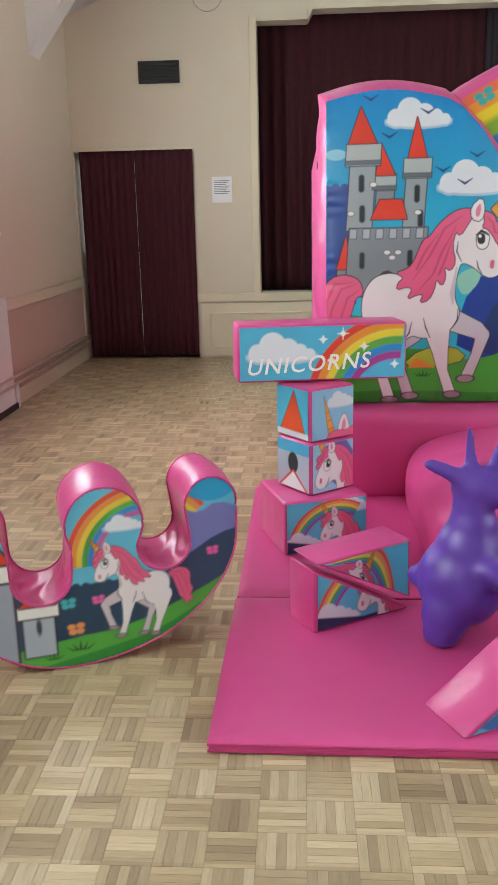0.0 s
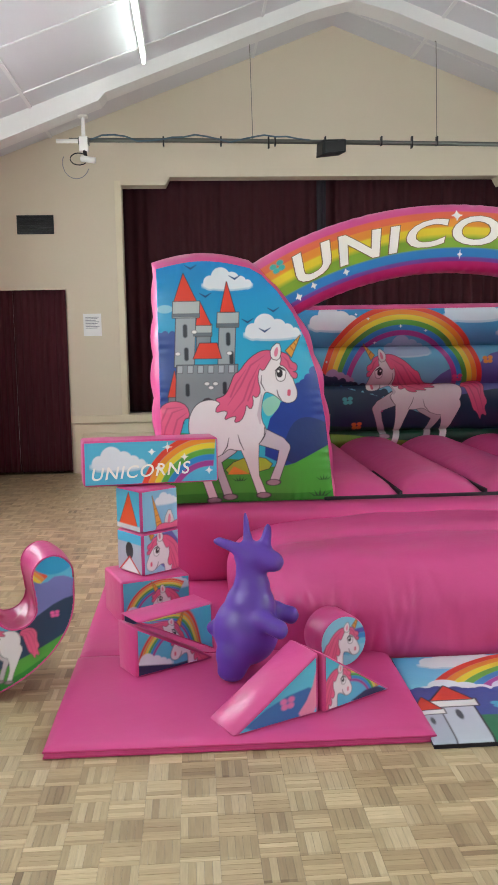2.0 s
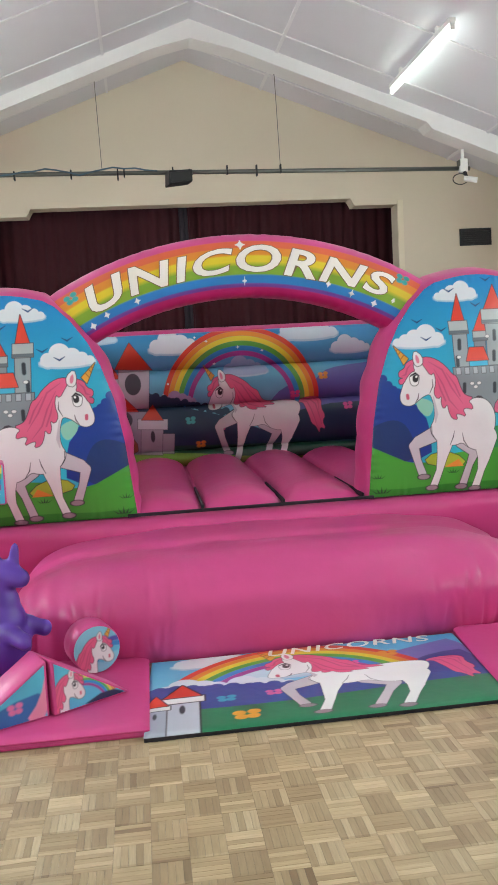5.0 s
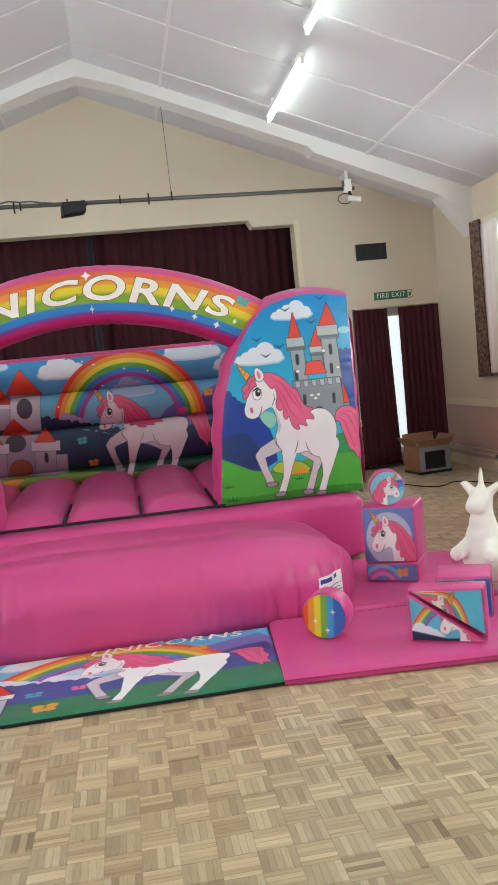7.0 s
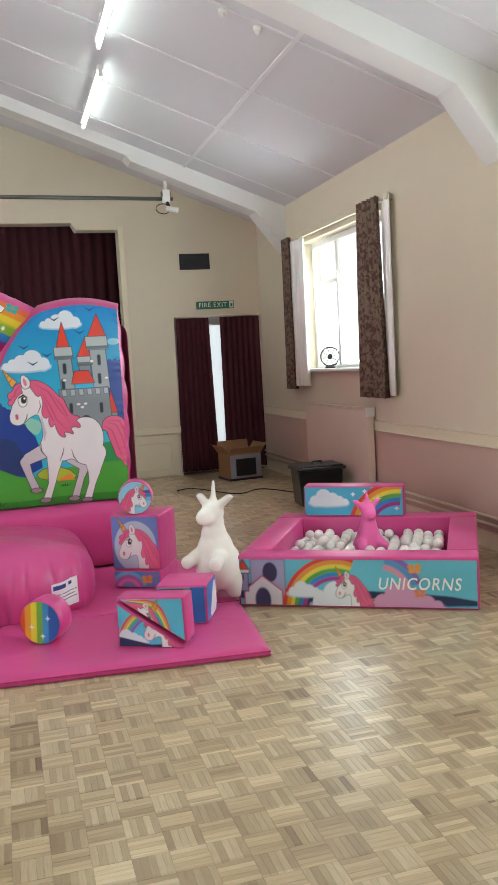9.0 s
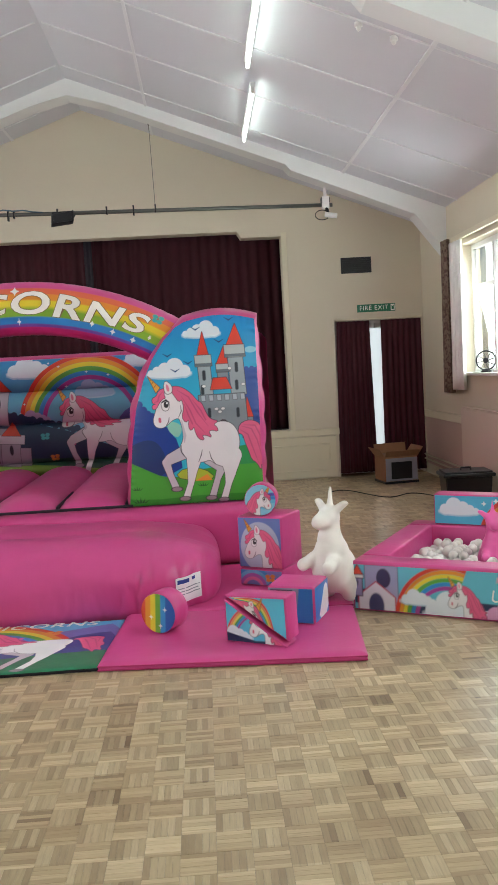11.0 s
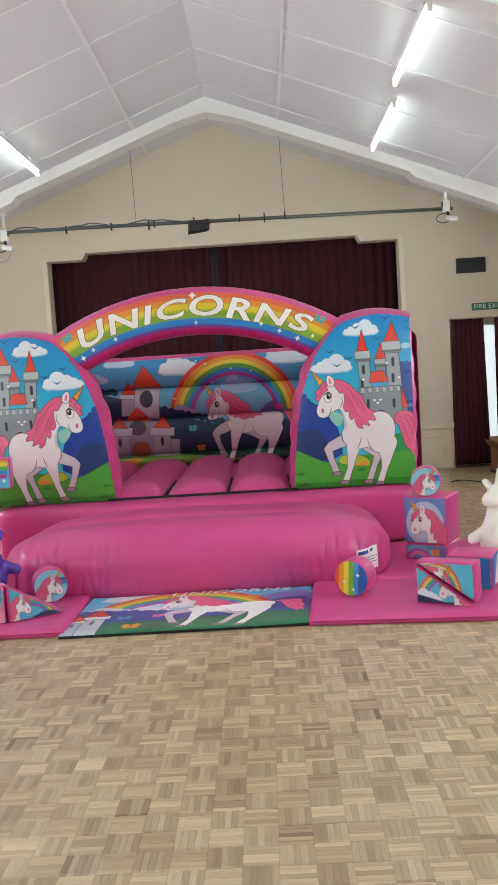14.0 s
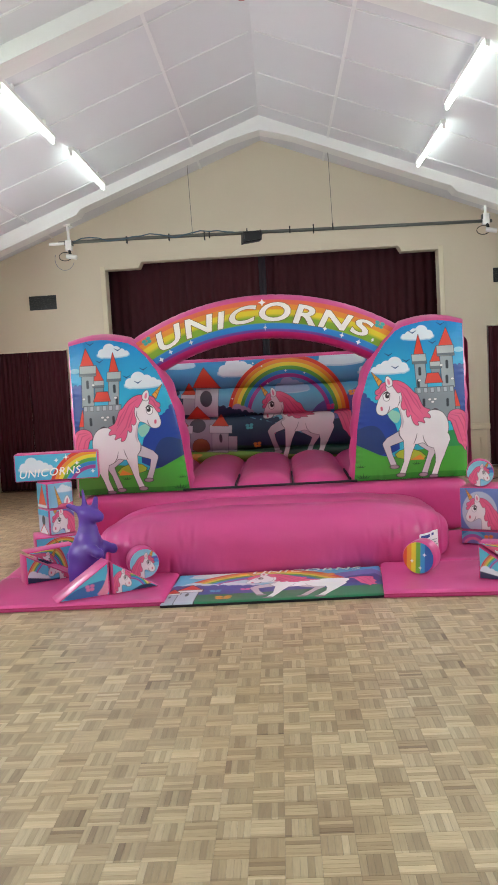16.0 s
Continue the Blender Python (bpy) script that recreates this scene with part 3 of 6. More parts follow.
# ceiling slopes, cover strips, trusses
for side, s in (("east", 1), ("west", -1)):
    xe = X_E + 0.3 if s > 0 else X_W - 0.3
    bm = prism_bm([(RIDGE_X, RIDGE_Z), (xe, ceil_z(xe)), (xe, ceil_z(xe) + 0.1), (RIDGE_X, RIDGE_Z + 0.1)], "y", Y_S - 0.2, Y_N + 0.05)
    structure(f"ceiling_{side}", bm, CEIL, "white boarded sloping ceiling")
    bm = bmesh.new()
    y = -5.5 + 0.05
    while y < Y_N - 0.2:
        a, b = RIDGE_X + s * 0.03, xe - s * 0.25
        prism_bm([(a, ceil_z(a) - 0.012), (b, ceil_z(b) - 0.012), (b, ceil_z(b) + 0.01), (a, ceil_z(a) + 0.01)], "y", y, y + 0.02, bm=bm)
        y += 1.19
    for d in (0.92, 3.25):
        a, b = RIDGE_X + s * (d - 0.015), RIDGE_X + s * (d + 0.015)
        prism_bm([(a, ceil_z(a) - 0.014), (b, ceil_z(b) - 0.014), (b, ceil_z(b) + 0.01), (a, ceil_z(a) + 0.01)], "y", Y_S, Y_N, bm=bm)
    structure(f"ceiling_strips_{side}", bm, STRIP, "white cover strips between the ceiling boards")


def truss(k, y0, y1):
    """A boxed white roof truss with a haunch and a wall corbel at each foot."""
    top, low = [], []
    for d in (-4.5, -4.32, -4.12, -2.62, -2.56, -0.45, -0.2, 0.0, 0.2, 0.45, 2.56, 2.62, 4.12, 4.32, 4.5):
        x = RIDGE_X + d * (4.5 if d > 0 else 4.42) / 4.5
        a = abs(d)
        drop = 0.14 if a <= 2.56 else 0.19
        if a < 0.5:
            drop = 0.14 + 0.055 * (1 - a / 0.5) ** 1.3
        if a >= 4.12:
            drop = 0.21 + (a - 4.12) * 0.9
        top.append((x, ceil_z(x) + 0.02)), low.append((x, ceil_z(x) - drop))
    bm = bmesh.new()
    for (p, q), (r, t) in zip(zip(top, top[1:]), zip(low, low[1:])):
        prism_bm([p, q, t, r], "y", y0, y1, bm=bm)
    bmesh.ops.remove_doubles(bm, verts=bm.verts, dist=1e-5)
    structure(f"beam_truss_{k}", bm, TRUSS, "white painted boxed roof truss with haunches")


truss(1, 8.12, 8.42), truss(2, 3.30, 3.58), truss(3, -0.8, -0.5), truss(4, -5.2, -4.9)

# ---- parquet floor ----
TILE, FINGERS = 0.1215, 5


def finger_box(x0, x1, y0, y1):
    """Top and chamfers of one wooden finger."""
    b, z = 0.0003, 0.0
    lo = [(x0, y0, z - 0.002), (x1, y0, z - 0.002), (x1, y1, z - 0.002), (x0, y1, z - 0.002)]
    hi = [(x0 + b, y0 + b, z), (x1 - b, y0 + b, z), (x1 - b, y1 - b, z), (x0 + b, y1 - b, z)]
    return lo + hi


FACES = np.array([(4, 5, 6, 7), (0, 1, 5, 4), (1, 2, 6, 5), (2, 3, 7, 6), (3, 0, 4, 7)])
rnd = np.random.RandomState(5)
PATCH = (1.85, 2.78, -0.55, 0.05)          # the stretch laid as single blocks
joined, singles = {0: [], 1: []}, []
nx, ny = int((X_E - X_W) / TILE) + 2, int((Y_N + 5.9) / TILE) + 1
for i in range(nx):
    for j in range(ny):
        x0, y0 = X_W - 0.046 + i * TILE, Y_N + 0.0145 - (j + 1) * TILE
        along_y = (i + j + 1) % 2
        for k in range(FINGERS):
            w = TILE / FINGERS
            g = 0.0002
            dz = rnd.uniform(-0.0004, 0.0002)
            if along_y:
                q = (x0 + k * w + g, x0 + (k + 1) * w - g, y0 + g, y0 + TILE - g)
            else:
                q = (x0 + g, x0 + TILE - g, y0 + k * w + g, y0 + (k + 1) * w - g)
            if PATCH[0] < x0 < PATCH[1] and PATCH[2] < y0 < PATCH[3] and len(singles) < 300:
                singles.append((along_y, q, dz))
            else:
                joined[along_y].append([(a, b, c + dz) for a, b, c in finger_box(*q)])
floor = structure("floor", box_bm(X_W - 0.2, X_E + 0.2, Y_S - 0.2, Y_N + 0.3, -0.1, -0.0022), BED_JOINT, "worn oak mosaic parquet floor in basket pattern")
for along_y, mat in ((0, OAK_X), (1, OAK_Y)):
    v = np.array(joined[along_y]).reshape(-1, 3)
    f = (FACES[None] + 8 * np.arange(len(joined[along_y]))[:, None, None]).reshape(-1, 4)
    me = bpy.data.meshes.new("parquet")
    me.vertices.add(len(v)), me.loops.add(f.size), me.polygons.add(len(f))
    me.vertices.foreach_set("co", v.astype(np.float32).ravel())
    me.loops.foreach_set("vertex_index", f.ravel().astype(np.int32))
    me.polygons.foreach_set("loop_start", np.arange(0, f.size, 4, dtype=np.int32))
    me.polygons.foreach_set("use_smooth", np.zeros(len(f), dtype=bool))
    me.update(calc_edges=True)
    tagged(finish("parquet", me, mat, floor, "oak parquet fingers"), kind="stuff")

# ---- doors and curtains ----
def curtain(name, p0, p1, z0, z1, folds, depth, mat, label, category="curtain", flare=0.0, seed=1, top_pull=0.0, parent=None, nz=14):
    """A hanging pleated cloth between two plan points; flare shifts the foot along its width."""
    r = np.random.RandomState(seed)
    n = folds * 8
    s, t = np.meshgrid(np.linspace(0, 1, n), np.linspace(0, 1, nz), indexing="ij")
    ph = np.cumsum(r.uniform(0.7, 1.3, n))
    ph = ph / ph[-1] * folds * 2 * math.pi
    amp = depth * (0.75 + 0.5 * np.interp(np.linspace(0, 1, n), np.linspace(0, 1, folds + 1), r.rand(folds + 1)))
    off = (amp[:, None] * np.sin(ph[:, None] + 0.25 * np.sin(3 * t))) * (0.65 + 0.35 * (1 - t))
    d = np.array([p1[0] - p0[0], p1[1] - p0[1]])
    length = np.hypot(*d)
    u, nrm = d / length, np.array([-d[1], d[0]]) / length
    along = s * length + flare * (1 - t) * (s - 0.5) + top_pull * t * (0.5 - s)
    p = np.stack([p0[0] + u[0] * along + nrm[0] * off, p0[1] + u[1] * along + nrm[1] * off, z0 + (z1 - z0) * t], -1)
    ob = finish(name, grid_mesh(name, p), mat, parent, label)
    sol = ob.modifiers.new("thickness", "SOLIDIFY")
    sol.thickness = 0.004
    if parent is None:
        tagged(ob, category=category)
    return ob


for k, (d0, d1) in enumerate((DOOR_W[:2], DOOR_E[:2])):
    door = thing(f"door_{k + 1}", pose((d0 + d1) / 2, Y_N + 0.2, 0), "white glazed double exit door behind the curtains", "door", kind="structure")
    w = (d1 - d0) / 2
    part("leaf", box_bm(-w, -0.004, 0, 0.04, 0.01, 2.12, 0.004), WHITE, door)
    part("leaf", box_bm(0.004, w, 0, 0.04, 0.01, 2.12, 0.004), WHITE, door)
    part("door_frame", box_bm(-w, w, -0.02, 0.05, 2.12, 2.16, 0.003), WHITE, door)
    # Panes glow by themselves, imitating daylight at the curtain gaps.
    if k == 0:
        part("daylight_pane", box_bm(-w + 0.005, -w + 0.05, -0.006, -0.001, 1.15, 2.08), DOOR_GLOW, door, "frosted glass strip that glows in place of daylight")
    part("daylight_pane", box_bm(-0.2 if k else -0.03, 0.12 if k else 0.02, -0.006, -0.001, 0.25, 2.05), DOOR_GLOW, door, "frosted glass strip that glows in place of daylight")

curtain("door_curtain", (-2.05, Y_N - 0.02), (-1.47, Y_N - 0.02), 0.03, 2.17, 8, 0.022, VELVET, "dark maroon velvet door curtain, drawn shut", seed=3)
curtain("door_curtain", (-1.47, Y_N - 0.03), (-0.86, Y_N - 0.03), 0.03, 2.17, 8, 0.022, VELVET, "dark maroon velvet door curtain, drawn shut", seed=4)
curtain("door_curtain", (5.59, Y_N - 0.02), (6.04, Y_N - 0.02), 0.05, 2.15, 7, 0.022, VELVET, "dark maroon velvet door curtain, parted from its neighbour", flare=0.09, seed=5)
curtain("door_curtain", (6.20, Y_N - 0.02), (6.76, Y_N - 0.02), 0.05, 2.15, 7, 0.022, VELVET, "dark maroon velvet door curtain, parted from its neighbour", flare=0.02, seed=6)
for d0, d1 in (DOOR_W[:2], DOOR_E[:2]):
    rail = part("curtain_rail", box_bm(d0, d1, Y_N - 0.05, Y_N - 0.012, 2.165, 2.185, 0.004), TRIM, None, "cream painted curtain rail over the exit door")
    tagged(rail, category="curtain rail")
curtain("stage_curtain", (-0.5, Y_N + 0.45), (2.30, Y_N + 0.45), 0.69, 3.6, 21, 0.030, VELVET_STAGE, "dark maroon stage curtain, drawn shut", seed=7)
curtain("stage_curtain", (2.20, Y_N + 0.52), (5.2, Y_N + 0.52), 0.69, 3.6, 21, 0.030, VELVET_STAGE, "dark maroon stage curtain, drawn shut", seed=8)
curtain("stage_curtain_edge", (2.16, Y_N + 0.38), (2.27, Y_N + 0.38), 0.69, 3.6, 2, 0.012, BLACK, "black leading edge where the stage curtains meet", seed=9)

from mathutils.bvhtree import BVHTree

# ---- the inflatable castle ----
castle = thing("bouncy_castle", pose(0, 0, 0), "pink inflatable bouncy castle printed with rainbows, turrets and white horses", "bouncy castle")
CX, FRONT_Y = 2.265, 4.50


def wrinkle(p, size, scale, seed):
    out = p.copy()
    flat = out.reshape(-1, 3)
    for q in flat:
        q += size * noise.noise(Vector(q) * scale + Vector((seed, 0, 0))) * np.array((0.3, 1, 0.8))
    return out


def base_wave(p):
    return wrinkle(p, 0.012, 3.0, 1)


me = pillow("base", (CX, 5.83, 0.27), (1.885, 1.43, 0.275), 0.08, 0.22, 160, 40, 0.004, base_wave)
finish("base", me, PINK, castle)


def bumper_wave(p):
    x, y, z = p[..., 0], p[..., 1], p[..., 2]
    up = np.clip((z - 0.12) / 0.2, 0, 1)
    fore = np.clip((3.75 - y) / 0.4, 0, 1)
    z = z + 0.03 * np.exp(-((y - 3.45) / 0.22) ** 2) * up - 0.022 * np.exp(-((y - 3.86) / 0.08) ** 2) * up
    ends = np.clip((np.abs(x - 2.26) - 1.05) / 0.3, 0, 1)
    y = y + ends * 0.010 * np.sin(x * 55) * fore
    creases = random.Random(21)
    for k in range(46):
        c, lean, zc = creases.uniform(0.85, 3.68), creases.uniform(-0.25, 0.25), creases.choice((0.08, 0.12, 0.26, 0.32))
        deep, tall = creases.uniform(0.006, 0.017), creases.uniform(0.04, 0.13)
        y = y + deep * np.exp(-((x - c - lean * (z - zc)) / 0.014) ** 2) * np.exp(-((z - zc) / tall) ** 2) * fore
    return wrinkle(np.stack([x, y, z], -1), 0.02, 3.2, 2)


me = pillow("front_step", (2.26, 3.88, 0.175), (1.50, 0.80, 0.30), 0.42, 0.62, 800, 120, 0.004, bumper_wave)
finish("front_step", me, PINK, castle, "fat pink inflated entrance step")
SKIN = BVHTree.FromPolygons([v.co for v in me.vertices], [tuple(q.vertices) for q in me.polygons])


def on_step(x0, x1, z0, z1, lift, n=9):
    """A small sheet lying on the step's rounded corner."""
    p = np.zeros((n, n, 3))
    for i, u in enumerate(np.linspace(x0, x1, n)):
        for j, w in enumerate(np.linspace(z0, z1, n)):
            hit, normal, _, _ = SKIN.ray_cast(Vector((3.42 + u, 2.5, 0.085 + w + 0.14 * u)), Vector((0.05, 1, 0)))
            p[i, j] = hit + normal * (lift if normal.y < 0 else -lift)
    return grid_mesh("safety_label", p)


safety = finish("safety_label", on_step(0, 0.16, 0, 0.165, 0.004), PAPER, castle, "white safety label with small print")
NAVY = material("navy_print", rgb("2A3F8F"), 0.5)
for k, (a, b, c, d) in enumerate(((0.01, 0.085, 0.125, 0.15), (0.10, 0.125, 0.13, 0.15), (0.01, 0.15, 0.09, 0.096), (0.01, 0.14, 0.07, 0.076), (0.01, 0.15, 0.05, 0.056))):
    finish("print_bar", on_step(a, b, c, d, 0.0065, 5), GREY if k > 1 else NAVY, safety)

# bed of long cushions
EDGES = [0.79 + 0.56 * k for k in range(6)]
for a, b in zip(EDGES, EDGES[1:]):
    s, t = np.meshgrid(np.linspace(0, 1, 30), np.linspace(0, 1, 40), indexing="ij")
    z = 0.53 + 0.125 * (4 * s * (1 - s)) ** 0.55 * np.clip(t / 0.10, 0, 1) ** 0.5 * np.clip((1 - t) / 0.06, 0.3, 1) ** 0.5
    p = np.stack([a + 0.008 + (b - a - 0.016) * s, 4.53 + 2.5 * t, z], -1)
    finish("bed_cushion", grid_mesh("bed_cushion", p), PINK, castle)
# Black strips put the shade of the cushion gaps in as colour.
for x in EDGES[1:-1]:
    part("gap_shade", box_bm(x - 0.008, x + 0.008, 4.53, 5.4, 0.535, 0.568, 0.003), BLACK, castle, "black strip standing in for the shade between bed cushions")
# The shaded gap before the bed is laid in as a black strip.
part("deck_edge", box_bm(1.40, 3.09, 4.462, 4.485, 0.535, 0.556, 0.004), BLACK, castle, "black strip standing in for the dark gap at the bed's front edge")

# printed front towers
TOW_V = np.array([0.53, 0.55, 1.04, 1.325, 1.553, 1.71, 1.853, 1.95, 2.03])
TOW_U = np.array([1.09, 1.085, 1.035, 0.985, 0.91, 0.835, 0.735, 0.64, 0.50])


def tower_uv(px, py):
    """Artboard units to metres: u from the outer edge, v up."""
    return (px - 25 - (py - 85) * 0.055) * 0.00175, 2.02 - (py - 85) * 0.00176


def tower_art(x, y):
    a = Art(x, y, "3AA9DC")
    P = lambda pts: [tower_uv(*p) for p in pts]
    ln = 0.0045
    # deepening sky towards the top, paler band low down
    w = np.clip((y - 1.1) / 0.9, 0, 1)[..., None]
    a.c = np.array(rgb("35C6DE")) * (1 - w) + np.array(rgb("0F8FD6")) * w
    a.cloud(*tower_uv(275, 150), 0.31)
    a.cloud(*tower_uv(440, 320), 0.36)
    a.disc(*tower_uv(60, 240), 0.05, "8FD2E6", 0.025)
    for bx, by in ((300, 135), (200, 195), (412, 318), (440, 248), (350, 285), (145, 98)):
        u, v = tower_uv(bx, by)
        a.stroke([(u - 0.035, v + 0.012), (u, v - 0.008), (u + 0.035, v + 0.014)], [0.002, 0.006, 0.002], "1F4D86")
    a.poly(P([(30, 320), (120, 330), (140, 640), (30, 660)]), "2A4FA0")
    a.woods(0.0, 0.16, tower_uv(60, 330)[1], 0.02, "2A4FA0")
    # castle
    stone, cap, tile = "8C979E", "BCC6C6", "EE4632"
    def block(q, hue, l=ln):
        a.poly(P(q), hue, 0, l)
    block([(82, 545), (118, 545), (118, 620), (82, 620)], stone); block([(80, 545), (120, 545), (100, 455)], tile)
    block([(175, 330), (222, 330), (222, 400), (175, 400)], stone); block([(165, 295), (225, 295), (225, 335), (165, 335)], cap); block([(170, 297), (222, 297), (180, 215)], tile)
    block([(100, 260), (168, 260), (168, 440), (100, 440)], "A3AEB4"); block([(88, 215), (180, 215), (180, 270), (88, 270)], cap); block([(92, 213), (168, 213), (120, 120)], tile)
    block([(252, 305), (308, 305), (308, 440), (252, 440)], "A3AEB4"); block([(244, 255), (318, 255), (318, 305), (244, 305)], cap); block([(254, 253), (305, 253), (272, 150)], tile)
    block([(165, 412), (262, 412), (245, 360), (185, 360)], tile)
    block([(108, 435), (320, 435), (320, 620), (108, 620)], stone)
    for k in range(6):
        block([(110 + 36 * k, 437), (128 + 36 * k, 437), (128 + 36 * k, 462), (110 + 36 * k, 462)], "B9C0C8", 0.003)
    for x0_, x1_, y_ in ((86, 182, 262), (242, 320, 298), (163, 227, 329)):
        block([(x0_, y_ - 5), (x1_, y_ - 5), (x1_, y_ + 5), (x0_, y_ + 5)], "6F7A82", 0.002)
    for wx, wy in ((133, 315), (140, 395), (284, 345), (298, 410), (148, 520), (278, 515)):
        u, v = tower_uv(wx, wy)
        a.stroke([(u, v - 0.03), (u, v + 0.025)], [0.011, 0.011], "2D3640", 0.004, "6F7A82")
    for sx, sy in ((215, 500), (245, 500), (230, 514), (165, 320), (110, 395), (290, 395)):
        u, v = tower_uv(sx, sy)
        a.disc(u, v, 0.015, "F2F2F0", 0.010, 0.002)
    a.poly(P([(185, 615), (190, 570), (215, 545), (245, 560), (260, 590), (262, 620)]), "4A4048", 1)
    a.poly(P([(195, 615), (200, 575), (218, 556), (240, 570), (250, 615)]), "C77B3A", 1, ln)
    # far trees, hills, meadow
    a.poly(P([(430, 640), (480, 580), (540, 500), (600, 470), (720, 470), (760, 800), (430, 800)]), "1F45A0", 1)
    a.woods(tower_uv(470, 600)[0], tower_uv(600, 470)[0], tower_uv(470, 600)[1], 0.03, "1F45A0", 1.0)
    a.poly(P([(480, 800), (510, 660), (560, 620), (640, 640), (720, 700), (740, 800)]), "1F3C78", 2)
    a.poly(P([(410, 560), (470, 540), (480, 580), (440, 625), (415, 600)]), "9ADBC4", 2)
    a.poly(P([(20, 700), (150, 660), (180, 720), (160, 800), (20, 800)]), "2E9A55", 1)
    a.poly(P([(20, 760), (300, 760), (430, 800), (520, 800), (600, 760), (740, 690), (800, 1000), (20, 1000)]), "4FAE3E", 1)
    a.poly(P([(280, 820), (330, 770), (420, 760), (470, 800), (380, 825)]), "B8C93C", 1, ln)
    a.poly(P([(300, 825), (320, 795), (380, 825)]), "F2963A", 0)
    a.poly(P([(20, 900), (300, 890), (620, 905), (760, 880), (800, 1000), (20, 1000)]), "33912F", 1)
    for tx, ty, ts in ((150, 955, 0.05), (345, 850, 0.03), (650, 855, 0.03), (640, 915, 0.045), (250, 945, 0.03)):
        a.tuft(*tower_uv(tx, ty), ts)
    u, v = tower_uv(317, 928)
    a.horse(u, v, 1.0, line=ln)
    return a.c


def tower(side):
    """side 1: the west tower; -1: its mirror image."""
    name = "tower"
    x_out = CX - 1.885 * side
    nv, nu = 400, 300
    t, s = np.meshgrid(np.linspace(0, 1, nv), np.linspace(0, 1, nu), indexing="ij")
    v = 0.535 + 1.455 * t
    top = np.interp(v, TOW_V, TOW_U)
    u = s * top
    v2 = v + 0.045 * np.sin(math.pi * np.clip(s, 0, 1)) * t ** 6
    bulge = (np.sin(math.pi * s) * np.sin(math.pi * t)) ** 0.62
    fold = 0.006 * np.sin(5 * v2 + 9 * u) + 0.004 * np.sin(23 * v2 - 4 * u)
    rim = np.minimum(np.minimum(u, top - u), np.minimum(v - 0.535, 1.99 - v))
    along = np.where(rim == np.minimum(u, top - u), v, u)
    pucker = 0.0045 * np.exp(-rim / 0.035) * np.clip(rim / 0.01, 0, 1) * (np.sin(118 * along) + 0.7 * np.sin(71 * along + 1.3)) * np.sin(9 * along + 4 * u) ** 2
    y = FRONT_Y - 0.075 * bulge + fold * bulge + pucker
    p = np.stack([x_out + side * u, y, v2], -1)
    tower_part = finish(name, grid_mesh(name, p if side > 0 else p[:, ::-1], tower_art(u, v2)[:, ::(1 if side > 0 else -1)]), PRINT, castle,
                        "inflated tower printed with a grey castle and a white horned horse")
    # body behind the print: outline swept back with scalloped sides
    vv = np.linspace(0.535, 1.99, 80)
    uu = np.interp(vv, TOW_V, TOW_U)
    tops = np.linspace(1, 0, 24)[1:-1]
    ring = [(0.0, z) for z in vv] + [(uu[-1] * (1 - q), 1.99 + 0.045 * math.sin(math.pi * (1 - q))) for q in tops] + [(q, z) for q, z in zip(uu[::-1], vv[::-1])]
    ring = np.array(ring)
    centre = np.array((0.5, 1.25))
    depth = np.linspace(0, 1, 16)
    pts = []
    for d in depth:
        out = math.sin(math.pi * d) ** 0.7
        grow = (0.065 + 0.005 * (ring[:, 1] > 1.98)) * out
        grow = grow * (0.72 + 0.28 * np.abs(np.sin(ring[:, 1] * math.pi / 0.24)))
        dirs = (ring - centre) / np.linalg.norm(ring - centre, axis=1)[:, None]
        r = ring + dirs * grow[:, None]
        pts.append(np.stack([x_out + side * r[:, 0], np.full(len(ring), FRONT_Y + 0.006 + 0.40 * d), r[:, 1]], -1))
    back = np.repeat(np.array([[x_out + side * 0.5, FRONT_Y + 0.43, 1.25]]), len(ring), 0)
    pts.append(back)
    p = np.array(pts)
    finish("tower_side", grid_mesh("tower_side", p if side < 0 else p[::-1]), PINK, tower_part)


tower(1), tower(-1)

# side and rear walls of stacked horizontal tubes
def tube_profile(t, n):
    return np.abs(np.sin(math.pi * t * n)) ** 0.5


BACK_Y = 6.92
for x, s in ((0.70, 1), (3.90, -1)):
    q, t = np.meshgrid(np.linspace(0, 1, 60), np.linspace(0, 1, 90), indexing="ij")
    b = tube_profile(t, 5)
    lo = 0.06 * b
    p = np.stack([x - s * 0.10 + s * lo * 1.0 + s * 0.06 * q, 4.80 + 2.3 * q, 0.55 + (1.27 - 0.02 * q) * t], -1)
    inner = finish("side_wall", grid_mesh("side_wall", p), PINK, castle, "pink inflated side wall of stacked tubes")
    ring = []
    for a in np.linspace(0, math.pi, 9):
        ring.append(np.stack([np.full(24, x - s * 0.10 - s * 0.13 + s * 0.13 * math.cos(a)), np.linspace(4.80, 7.15, 24), np.full(24, 1.81 + 0.10 * math.sin(a))], -1))
    ring.append(np.stack([np.full(24, x - s * 0.36), np.linspace(4.80, 7.15, 24), np.full(24, 0.54)], -1))
    finish("wall_cap", grid_mesh("wall_cap", np.array(ring)), PINK, inner)


def back_uv(cx, cy):
    return 2.215 + 0.00271 * (cx - 500) - 0.0002 * (cy - 70), 1.833 - 0.0027 * (cy - 70) - 0.00019 * (cx - 500)


